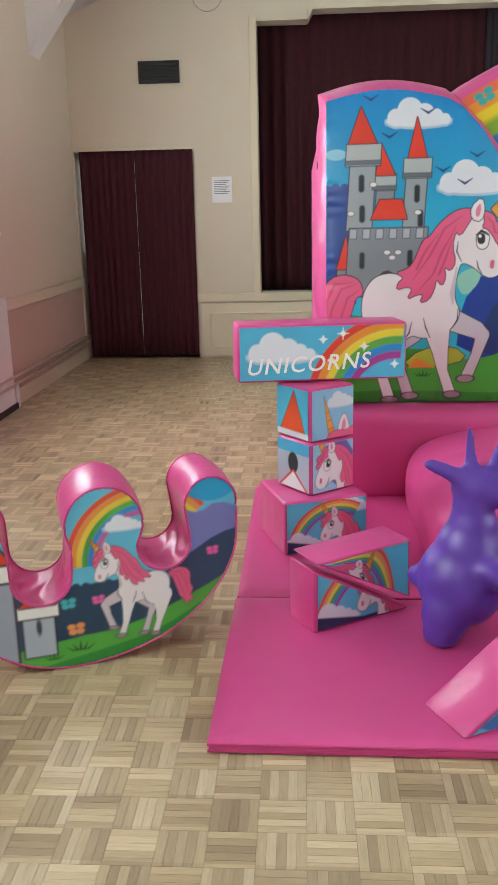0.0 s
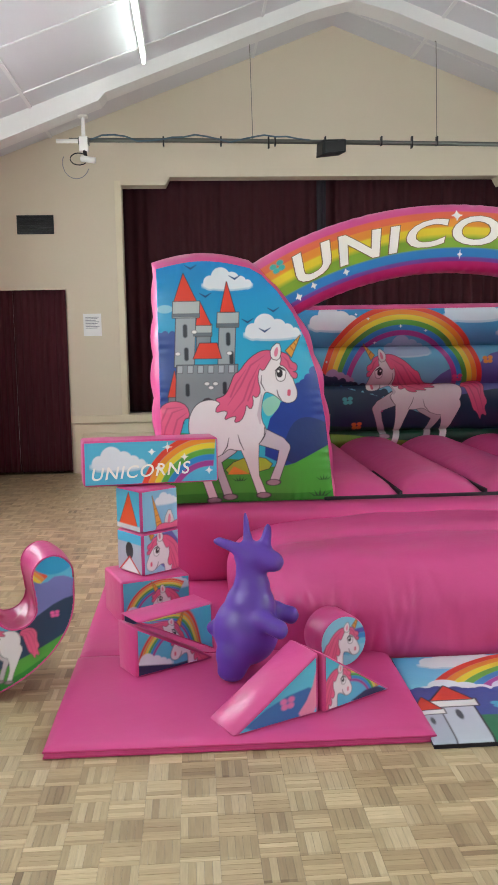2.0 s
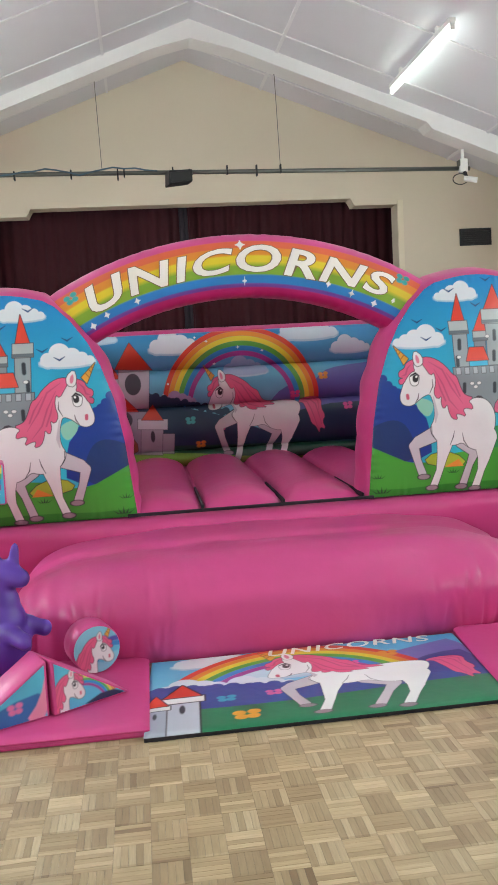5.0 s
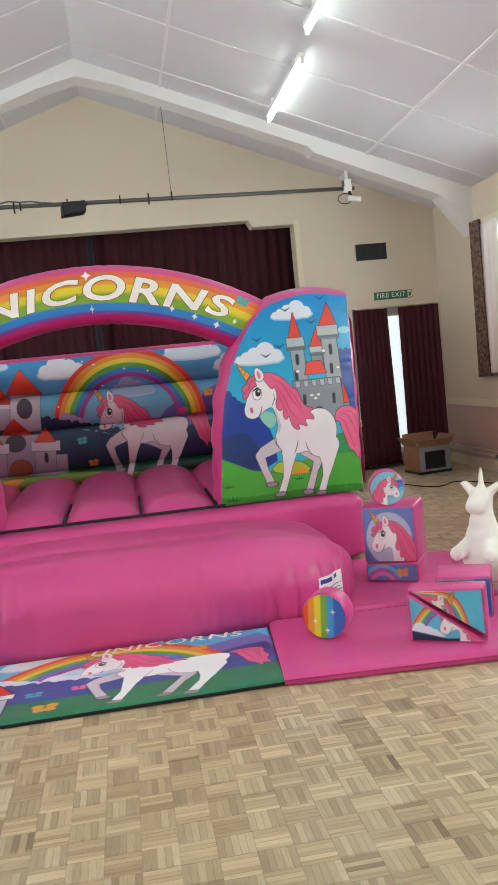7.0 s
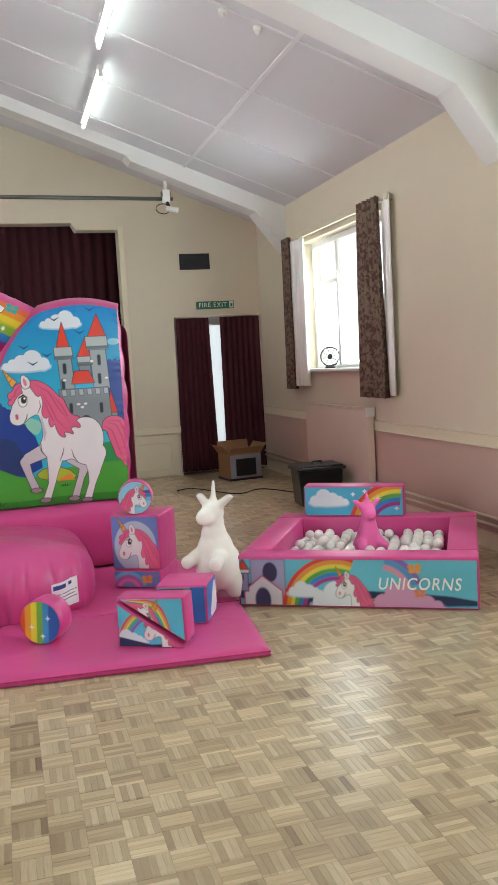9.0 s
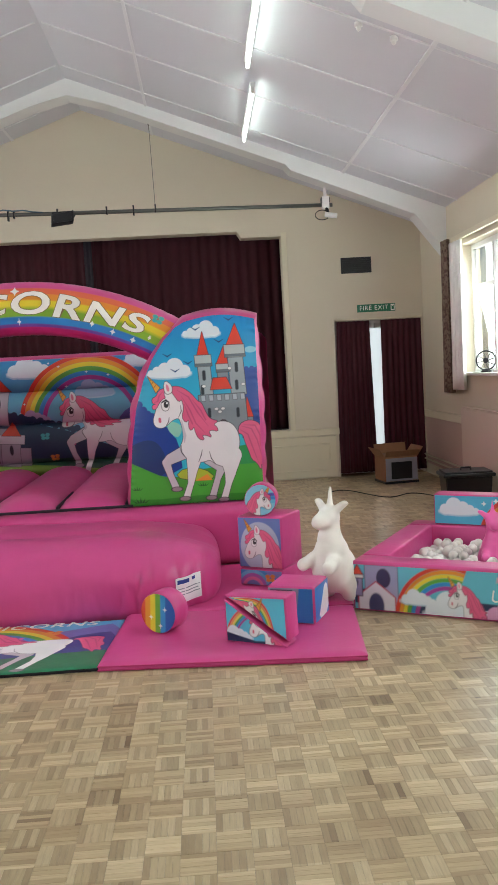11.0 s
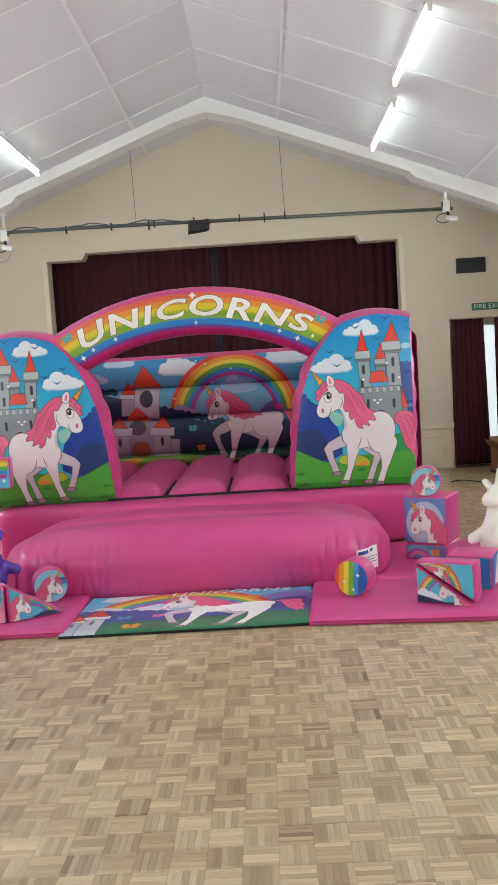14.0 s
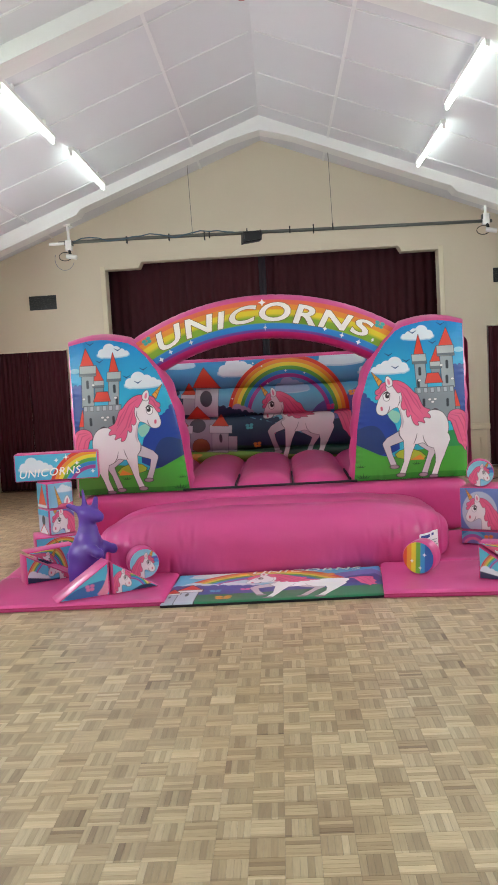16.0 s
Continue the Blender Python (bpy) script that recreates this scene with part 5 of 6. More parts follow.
tub = thing("storage_bin", pose(6.36, 6.25, 0, 0, 0, -4), "glossy black plastic storage bin with a lid on the parquet", "bin")
part("body", prism_bm([(-0.21, 0.0), (0.21, 0.0), (0.24, 0.37), (-0.24, 0.37)], "y", -0.17, 0.17, 0.015), BLACK_PLASTIC, tub)
part("lid", box_bm(-0.265, 0.265, -0.2, 0.2, 0.37, 0.405, 0.012), BLACK_PLASTIC, tub)
part("lid_rim", box_bm(-0.24, 0.24, -0.175, 0.175, 0.405, 0.425, 0.01), BLACK_PLASTIC, tub)
part("handle", tube_bm([(-0.05, -0.02, 0.425), (-0.05, -0.02, 0.45), (0.05, -0.02, 0.45), (0.05, -0.02, 0.425)], 0.01, 8), BLACK_PLASTIC, tub)
cab = [(5.2 + 0.06 * k, 8.0 + 0.22 * math.sin(k * 0.5) - 0.045 * k, 0.008) for k in range(22)]
tagged(part("floor_cable", tube_bm(cab, 0.007, 6), BLACK_PLASTIC, None, "black electric cable trailing over the parquet", True), category="cable")

# ---- soft play ----
GROUND = 0.05


def panel(parent, w, h, art, at, res=0.0042, label="printed front panel"):
    """A printed cover piece, w wide and h high, laid by at(u, v) -> point."""
    nu, nv = max(int(w / res), 8), max(int(h / res), 8)
    u, v = np.meshgrid(np.linspace(0, w, nu), np.linspace(0, h, nv), indexing="ij")
    a = Art(u, v, "5CC3E4")
    art(a, w, h)
    p = at(u, v)
    return finish("printed_panel", grid_mesh("printed_panel", np.stack(np.broadcast_arrays(*p), -1), a.c), PRINT, parent, label)


def art_rainbow_bust(a, w, h, flip=False, dark=True):
    a.cloud(0.8 * w, 0.85 * h, 0.5 * w, "CFE6F4")
    a.rainbow((0.62 if not flip else 0.4) * w, 0.0, 0.44 * w, 0.62 * w, 60, 175)
    a.cloud(0.2 * w, 0.18 * h, 0.5 * w, "E6EEF8")
    if dark:
        a.poly([(0, 0), (w, 0), (w, 0.12 * h), (0.5 * w, 0.08 * h), (0, 0.25 * h)], "24365E")
    a.bust((0.64 if not flip else 0.42) * w, 0.44 * h, 0.86 * h, flip=not flip, line=0.002)


def art_rainbow_word(a, w, h):
    a.c[:] = np.array(rgb("56BEE2"))
    a.rainbow(0.95 * w, -0.55 * h, 0.9 * h, 1.75 * h, 85, 180)
    a.cloud(0.25 * w, 0.52 * h, 0.42 * w)
    for x, y in ((0.5, 0.75), (0.62, 0.85), (0.75, 0.6), (0.94, 0.25), (0.55, 0.35)):
        a.star(x * w, y * h, 0.03)


def art_disc_head(a, w, h):
    a.c[:] = np.array(rgb("8ED3EA"))
    a.rainbow(0.9 * w, 0.1 * h, 0.3 * w, 0.62 * w, 60, 160, ("5E58B8", "3D8FD8", "6CC7E6"))
    a.bust(0.50 * w, 0.46 * h, 0.80 * h, line=0.002)


def art_disc_bands(a, w, h):
    hues = ("E8502F", "F0A030", "F2DE3C", "7CB93E", "3F9FD8", "2F62B8", "2F62B8")
    for k, hue in enumerate(hues):
        a.lay(0.142 * w * k + 0.06 * (a.y - h / 2) - a.x, hue)
    for x, y in ((0.3, 0.4), (0.7, 0.6), (0.55, 0.2)):
        a.star(x * w, y * h, 0.022)


def art_castle_corner(a, w, h):
    a.c[:] = np.array(rgb("4DB2DC"))
    a.poly([(0.0, 0), (w, 0), (w, 0.75 * h), (0.0, 0.75 * h)], "B9C0D2")
    a.disc(0.5 * w, 0.55 * h, 0.16 * w, "2E3440", 0.22 * h)
    a.poly([(0.1 * w, 0), (0.5 * w, 0.36 * h), (0.9 * w, 0)], "F0F0F2", line=0.01, ink="D8322C")


def art_roof(a, w, h):
    a.c[:] = np.array(rgb("4FC0E2"))
    a.poly([(0.1 * w, 0.1 * h), (0.9 * w, 0.1 * h), (0.55 * w, 0.95 * h)], "EE5A33", line=0.003)
    a.poly([(0, 0), (w, 0), (w, 0.12 * h), (0, 0.12 * h)], "DDE0E6")


def art_horn(a, w, h):
    a.c[:] = np.array(rgb("8CCBEA"))
    a.cloud(0.7 * w, 0.72 * h, 0.7 * w, "E8F0F8")
    a.poly([(0.40 * w, 0.0), (0.28 * w, 0.88 * h), (0.57 * w, 0.04 * h)], "EFA83C", 0, 0.002)
    for t in (0.2, 0.4, 0.6):
        a.stroke([((0.40 - 0.12 * t) * w, 0.88 * t * h), ((0.57 - 0.29 * t) * w, (0.04 + 0.84 * t) * h)], [0.002, 0.002], "B9752A")
    a.poly([(0.64 * w, 0), (0.62 * w, 0.25 * h), (0.78 * w, 0.52 * h), (0.90 * w, 0.22 * h), (0.92 * w, 0)], "F4EFF1", 1, 0.002)
    a.poly([(0.72 * w, 0.02 * h), (0.71 * w, 0.22 * h), (0.78 * w, 0.40 * h), (0.83 * w, 0.2 * h)], "EE86A4", 1)
    a.poly([(0.30 * w, -0.1 * h), (0.42 * w, 0.12 * h), (0.66 * w, 0.14 * h), (0.80 * w, 0.10 * h), (1.05 * w, 0.2 * h), (1.05 * w, -0.1 * h)], "EE6690", 1, 0.002)


def art_muzzle(a, w, h):
    a.c[:] = np.array(rgb("9FD4EC"))
    a.poly([(0.55 * w, 0), (w, 0), (w, h), (0.3 * w, h), (0.25 * w, 0.7 * h)], "6E6FC0", 1)
    a.bust(0.56 * w, 0.46 * h, 1.25 * h, flip=True, line=0.002)


def art_blossoms(a, w, h):
    a.c[:] = np.array(rgb("7C8ED0"))
    a.rainbow(0.3 * w, -0.3 * h, 0.2 * w, 0.5 * w, 20, 160, ("3D9FD8", "6CC7E6", "B66AC0", "EE7FB0"))
    a.blossom(0.72 * w, 0.5 * h, 0.32 * h, "F2A03C")


def soft_block(m, w, d, h, label, prints, name="soft_block", category="soft play block", group="soft play shapes", mat=None):
    """A padded vinyl block standing on its origin; prints: (side, art)."""
    b = thing(name, m, label, category, group)
    bm = box_bm(-w / 2, w / 2, -d / 2, d / 2, 0, h, min(0.016, 0.2 * min(w, d, h)), 3)
    part("body", bm, mat or PINK, b, "", True)
    i, o = 0.010, 0.0025
    for side, art in prints:
        if side == "front":
            panel(b, w - 2 * i, h - 2 * i, art, lambda u, v: (-w / 2 + i + u, -d / 2 - o + 0 * u, i + v))
        elif side == "left":
            panel(b, d - 2 * i, h - 2 * i, art, lambda u, v: (-w / 2 - o + 0 * u, d / 2 - i - u, i + v))
        elif side == "right":
            panel(b, d - 2 * i, h - 2 * i, art, lambda u, v: (w / 2 + o + 0 * u, -d / 2 + i + u, i + v))
    return b


def soft_wedge(m, w, d, h, label, art, low_left=True, drop=False):
    """A padded triangular block: right angle at the far end of the low point; drop: hangs its point down."""
    b = thing("soft_wedge", m, label, "soft play block", "soft play shapes")
    if drop:
        tri = [(-w / 2, h), (w / 2, h), (w / 2, 0)] if low_left else [(-w / 2, h), (w / 2, h), (-w / 2, 0)]
    else:
        tri = [(-w / 2, 0), (w / 2, 0), (w / 2, h)] if low_left else [(-w / 2, 0), (w / 2, 0), (-w / 2, h)]
    part("body", prism_bm(tri, "y", -d / 2, d / 2, 0.008), PINK, b, "", True)
    c = np.mean(tri, 0)
    q = [c + 0.90 * (np.array(p) - c) for p in tri]
    s, t = np.meshgrid(np.linspace(0, 1, 90), np.linspace(0, 1, 90), indexing="ij")
    x = q[0][0] + s * (q[1][0] - q[0][0]) + s * t * (q[2][0] - q[1][0])
    z = q[0][1] + s * (q[1][1] - q[0][1]) + s * t * (q[2][1] - q[1][1])
    a = Art(x + w / 2, z, "5CC3E4")
    a.soft = 0.004
    art(a, w, h)
    p = np.stack([x, np.full_like(x, -d / 2 - 0.0025), z], -1)
    finish("printed_panel", grid_mesh("printed_panel", p[::-1] if drop and low_left else p, a.c), PRINT, b, "printed triangular side")
    return b


def soft_disc(m, r, d, label, art):
    """A padded drum standing on its rim; the print faces local -y."""
    b = thing("soft_drum", m, label, "soft play block", "soft play shapes")
    prof = [(-d / 2, 0.80), (-d / 2, 0.93), (-d / 2 + 0.012, 1.0), (-d / 6, 1.005), (d / 6, 1.005), (d / 2 - 0.012, 1.0), (d / 2, 0.93), (d / 2, 0.0)]
    ang = np.linspace(0, 2 * math.pi, 48, endpoint=False)
    p = np.array([[(r * k * math.cos(t), y, r + r * k * math.sin(t)) for t in ang] for y, k in prof])
    finish("body", grid_mesh("body", p[::-1], wrap_j=True), PINK, b)
    rr_, tt = np.meshgrid(np.linspace(0, 0.95 * r, 40), np.linspace(0, 2 * math.pi, 140, endpoint=False), indexing="ij")
    x, z = rr_ * np.cos(tt), rr_ * np.sin(tt)
    a = Art(x + r, z + r, "5CC3E4")
    a.soft = 0.004
    art(a, 2 * r, 2 * r)
    finish("printed_panel", grid_mesh("printed_panel", np.stack([x, np.full_like(x, -d / 2 - 0.003), z + r], -1), a.c, wrap_j=True), PRINT, b, "printed round face")
    return b


def mat_slab(m, w, d, label, h=GROUND):
    """A folded vinyl floor mat with a soft edge and a slight sag."""
    b = thing("floor_mat", m, label, "floor mat", "pink floor mats")
    s, t = np.meshgrid(np.linspace(0, 1, 90), np.linspace(0, 1, 60), indexing="ij")
    ed = np.minimum(np.minimum(s, 1 - s) * w, np.minimum(t, 1 - t) * d)
    z = h - 0.018 * np.exp(-ed / 0.02) + 0.0025 * np.sin(7 * s + 4 * t) * np.sin(5 * t - 3 * s)
    p = np.stack([s * w, t * d, z], -1)
    finish("top_cover", grid_mesh("top_cover", p), PINK_MAT, b)
    part("side_band", box_bm(0.002, w - 0.002, 0.002, d - 0.002, 0.002, h - 0.019, 0.006), PINK_MAT, b, "", True)
    part("edge_piping", tube_bm([(0, 0, h - 0.020), (w, 0, h - 0.020)], 0.0045, 6), PINK_DEEP, b)
    part("edge_piping", tube_bm([(0, 0.003, 0.008), (w, 0.003, 0.008)], 0.0045, 6), PINK_DEEP, b)
    return b


mat_slab(pose(-0.015, 2.285, 0, 0, 0, -0.6), 1.50, 0.945, "bright pink vinyl floor mat under the play shapes")
mat_slab(pose(0.0, 3.245, 0), 1.40, 1.40, "bright pink vinyl floor mat beside the castle")
mat_slab(pose(3.045, 2.208, 0, 0, 0, -5.2), 1.47, 0.95, "bright pink vinyl floor mat with drum and wedges")
mat_slab(pose(3.17, 3.165, 0, 0, 0, -4.6), 1.44, 1.25, "bright pink vinyl floor mat beside the castle")

# printed entrance mat
pm = thing("printed_mat", pose(1.458, 2.215, 0, 0, 0, 0.2), "foam entrance mat printed with a rainbow and white horned horse", "floor mat")
PW, PD = 1.61, 0.875


def mat_art(a):
    x, y = a.x, a.y
    w = np.clip(y / PD, 0, 1)[..., None]
    a.c = np.array(rgb("9AE4F2")) * (1 - w) + np.array(rgb("4FB8EA")) * w
    a.cloud(0.35, 0.78, 0.5), a.cloud(0.62, 0.55, 0.5, "CDE6F2")
    a.poly([(0.85, 0.52), (1.1, 0.62), (1.35, 0.72), (PW, 0.80), (PW, 0.3), (0.85, 0.3)], "7A7CC4", 1)
    a.poly([(1.0, 0.45), (1.25, 0.5), (1.42, 0.6), (PW, 0.62), (PW, 0.2), (1.0, 0.2)], "3D4C94", 1)
    a.rainbow(0.72, 0.18, 0.46, 0.70, 30, 172)
    a.cloud(0.22, 0.46, 0.4, "E6EEF8"), a.cloud(0.5, 0.43, 0.4, "E6EEF8")
    a.poly([(0, 0.50), (0.3, 0.45), (0.7, 0.38), (1.1, 0.34), (PW + 0.4, 0.36), (PW + 0.4, -0.4), (-0.4, -0.4), (-0.4, 0.5)], "3A569E", 1)
    a.woods(0.05, 0.8, 0.47, 0.035, "3A569E", -0.12)
    a.poly([(0, 0.22), (0.5, 0.20), (1.0, 0.24), (PW + 0.4, 0.30), (PW + 0.4, -0.4), (-0.4, -0.4), (-0.4, 0.22)], "25805A", 1)
    a.keep_tower(0.16, 0.0, 0.30, 0.15, 0.14, "C6CCDA"), a.keep_tower(0.04, 0.0, 0.24, 0.10, 0.12, "B2BACB")
    a.blossom(0.44, 0.11, 0.055, "F2A63A"), a.blossom(0.36, 0.30, 0.04, "3FB8D0"), a.blossom(0.58, 0.32, 0.035, "F070A8")
    a.blossom(1.2, 0.66, 0.045, "F2A03C"), a.blossom(1.0, 0.58, 0.03, "EE5FA6"), a.blossom(1.46, 0.5, 0.035, "F07CB4")
    a.horse(0.96, 0.02, 0.78, flip=True, line=0.0022, wide=0.98, hide="FFFFFF", drop=130, long=1.45)


u, v = np.meshgrid(np.linspace(0, PW, 420), np.linspace(0, PD, 230), indexing="ij")
a = Art(u, v, "5CC3E4")
mat_art(a)
ed = np.minimum(np.minimum(u, PW - u), np.minimum(v, PD - v))
p = np.stack([u + 0.05 * v / PD, v, 0.030 - 0.010 * np.exp(-ed / 0.012) + 0.002 * np.sin(6 * u) * np.sin(5 * v)], -1)
top = finish("printed_top", grid_mesh("printed_top", p, a.c), PRINT, pm)
part("foam_base", prism_bm([(0.002, 0.002), (PW - 0.002, 0.002), (PW + 0.048, PD - 0.002), (0.052, PD - 0.002)], "z", 0.001, 0.0195, 0.003), BLACK, pm, "black foam underside")
word("lettering", "UNICORNS", 0.125, 0.002, WHITE_INK, top, lambda x, y: (1.02 + (x + 0.2 * y) * 1.25 + 0.05, 0.785 + y * 0.95 + 0.03 * math.cos(x * 3), 0.0335), "white capital letters", 1)

# west group: stack of blocks, wedges, drum
soft_block(pose(0.30, 3.84, GROUND, 0, 0, 20), 0.385, 0.36, 0.245, "pink soft block printed with a rainbow, under stacked cubes", [("front", art_rainbow_bust)])
soft_block(pose(0.315, 3.86, GROUND + 0.245, 0, 0, 38), 0.245, 0.245, 0.235, "soft cube printed with castle and white muzzle, in a stack", [("front", art_muzzle), ("left", art_castle_corner)], "soft_cube")
soft_block(pose(0.315, 3.86, GROUND + 0.481, 0, 0, 37), 0.245, 0.245, 0.235, "soft cube printed with red roof and horn, in a stack", [("front", art_horn), ("left", art_roof)], "soft_cube")
sign = soft_block(pose(0.33, 3.96, GROUND + 0.721, 0, 0.6, 10), 0.745, 0.21, 0.25, "long soft block printed with a rainbow and UNICORNS, topping a stack", [("front", art_rainbow_word)], "soft_beam")
word("lettering", "UNICORNS", 0.098, 0.001, WHITE_INK, sign, lambda x, y: ((x + 0.2 * y) * 1.0 - 0.06, -0.1095, 0.075 + y + 0.04 * x), "white capital letters", 1)
soft_wedge(pose(0.43, 3.09, GROUND, 0, 0, 31), 0.415, 0.17, 0.235, "pink soft wedge printed with a mane, lying under its twin", art_rainbow_bust, low_left=False)
soft_wedge(pose(0.44, 3.10, GROUND + 0.03, 0, -2.0, 31), 0.405, 0.17, 0.235, "pink soft wedge printed with a white head, resting on its twin", art_rainbow_bust, low_left=True, drop=True)
soft_wedge(pose(0.835, 2.475, GROUND, 0, 0, 27), 0.40, 0.20, 0.25, "pink soft wedge with a blue printed side, as a ramp", lambda a, w, h: (a.poly([(0, 0), (w, 0), (w, 0.5 * h), (0.5 * w, 0.4 * h)], "3A74B8", 1), a.blossom(0.62 * w, 0.3 * h, 0.03, "F07CB4"), a.poly([(0.7 * w, 0), (w, 0), (w, 0.9 * h), (0.9 * w, 0.35 * h)], "F39AB8", 1)), low_left=True)
soft_wedge(pose(1.185, 2.655, GROUND, 0, 0, 32), 0.38, 0.20, 0.25, "pink soft wedge printed with a white head and rainbow", lambda a, w, h: (a.rainbow(0.35 * w, -0.1 * h, 0.32 * w, 0.5 * w, 20, 100), a.poly([(0.3 * w, 0), (w, 0), (0.7 * w, 0.2 * h)], "24365E", 1), a.bust(0.20 * w, 0.40 * h, 0.72 * h, line=0.002)), low_left=False)
soft_disc(pose(1.215, 3.02, GROUND, 0, 0, 20), 0.122, 0.17, "pink soft drum with a white head printed on its face", art_disc_head)

# east group
soft_block(pose(4.13, 3.73, GROUND, 0, 0, -31), 0.345, 0.34, 0.125, "low soft block printed with blossoms, under a cube", [("front", art_blossoms)])
soft_block(pose(4.13, 3.74, GROUND + 0.125, 0, 0, -30), 0.35, 0.34, 0.375, "pink soft cube printed with a white horned head", [("front", lambda a, w, h: (a.fill("6F87CC"), a.disc(0.5 * w, 0.42 * h, 0.46 * w, "BFCBE0", 0.5 * h), a.bust(0.52 * w, 0.44 * h, 0.85 * h, flip=True, line=0.002)))], "soft_cube")
soft_disc(pose(4.08, 3.68, GROUND + 0.50, 0, 0, -12), 0.115, 0.14, "soft drum printed with a white head, standing on a cube", art_disc_head)
soft_disc(pose(3.40, 2.72, GROUND, 0, 0, -30), 0.125, 0.15, "pink soft drum with rainbow stripes printed on its face", art_disc_bands)
soft_wedge(pose(3.96, 2.40, GROUND, 0, 0, -29), 0.385, 0.15, 0.25, "pink soft wedge printed with clouds, lying under its twin", art_rainbow_bust, low_left=False)
soft_wedge(pose(3.97, 2.41, GROUND + 0.022, 0, -1.5, -29), 0.385, 0.15, 0.25, "pink soft wedge printed with a white head, resting on its twin", lambda a, w, h: art_rainbow_bust(a, w, h, dark=False), low_left=True, drop=True)
soft_block(pose(4.22, 2.80, GROUND, 0, 0, -24), 0.30, 0.30, 0.23, "pink soft block printed with blue and white panels", [("front", lambda a, w, h: (a.fill("9FA6B4"), a.poly([(0.05 * w, 0.7 * h), (0.55 * w, 0.7 * h), (0.55 * w, 0.95 * h), (0.05 * w, 0.95 * h)], "2A3040"), a.poly([(0.6 * w, 0), (w, 0), (w, h), (0.7 * w, h)], "2F86D0"))),
    ("right", lambda a, w, h: (a.fill("2F7FD0"), a.poly([(0.2 * w, 0), (w, 0), (w, 0.8 * h), (0.75 * w, 0.95 * h), (0.5 * w, 0.5 * h)], "F4F2F0", 1)))])


# bouncing animals: each one plain moulded mesh
def moulded(name, m, lumps, mat, label, voxel=0.011):
    """Overlapping egg shapes fused into one smooth skin; lumps: (centre, radii, turn about y)."""
    bm = bmesh.new()
    for c, r, turn in lumps:
        s = bmesh.ops.create_uvsphere(bm, u_segments=20, v_segments=12, radius=1.0)
        bmesh.ops.transform(bm, matrix=Matrix.Translation(c) @ Euler((0, radians(turn), 0)).to_matrix().to_4x4() @ Matrix.Diagonal((*r, 1)), verts=s["verts"])
    ob = part(name, bm, mat, None, label, True)
    ob.matrix_world = m
    re = ob.modifiers.new("skin", "REMESH")
    re.mode, re.voxel_size, re.use_smooth_shade = "VOXEL", voxel, True
    sm = ob.modifiers.new("soften", "SMOOTH")
    sm.factor, sm.iterations = 0.7, 9
    return tagged(ob, category="hopper toy", group="hopper toys")


def hopper_lumps(k=1.0, spread=True):
    """A seated hopper looking along +x, about 0.7 m to the tip of its horn."""
    L = [((-0.01, 0, 0.215), (0.155, 0.146, 0.165), 0), ((0.01, 0, 0.33), (0.118, 0.112, 0.12), 10), ((0.02, 0, 0.42), (0.086, 0.082, 0.09), 6), ((0.015, 0, 0.49), (0.070, 0.068, 0.08), 2),
         ((0.025, 0, 0.56), (0.088, 0.072, 0.070), 0), ((0.095, 0, 0.548), (0.068, 0.058, 0.054), 12), ((0.125, 0, 0.54), (0.048, 0.052, 0.048), 0)]
    for j in range(6):
        L.append(((0.005 - 0.002 * j, 0, 0.625 + 0.024 * j), (0.027 - 0.0026 * j, 0.027 - 0.0026 * j, 0.026), 0))
    for s in (-1, 1):
        for j in range(4):
            f = j / 3
            if spread:
                L.append(((0.01 - 0.02 * f, s * (0.055 + 0.055 * f), 0.61 + 0.045 * f), (0.026, 0.036, 0.030 - 0.010 * f), 0))
            elif s > 0:
                L.append(((0.075 + 0.015 * f, 0.035, 0.60 + 0.075 * f), (0.032 - 0.010 * f, 0.028, 0.036), 0))
            else:
                L.append(((-0.03 - 0.085 * f, -0.04, 0.60 + 0.032 * f), (0.038, 0.028, 0.031 - 0.010 * f), 0))
        L += [((-0.055, s * 0.095, 0.05), (0.07, 0.055, 0.052), 0), ((-0.045, s * 0.09, 0.12), (0.085, 0.068, 0.10), 0),
              ((0.10, s * 0.085, 0.29), (0.07, 0.046, 0.046), 12), ((0.15, s * 0.10, 0.27), (0.045, 0.042, 0.042), 15), ((0.178, s * 0.105, 0.262), (0.038, 0.045, 0.045), 0),
              ((0.045, s * 0.056, 0.575), (0.016, 0.010, 0.018), 0)]
    L += [((-0.165, 0, 0.21), (0.04, 0.035, 0.04), 0)]
    return [((c[0] * k, c[1] * k, c[2] * k), tuple(q * k for q in r), t) for c, r, t in L]


moulded("hopper_toy", pose(0.805, 2.90, GROUND, 0, 0, -20), hopper_lumps(0.98, False), PURPLE, "glossy purple inflatable hopper toy on the pink mat")
moulded("hopper_toy", pose(4.49, 3.10, GROUND, 0, 0, 222), hopper_lumps(1.0), PLUSH, "white plush covered hopper toy with a pink tuft")

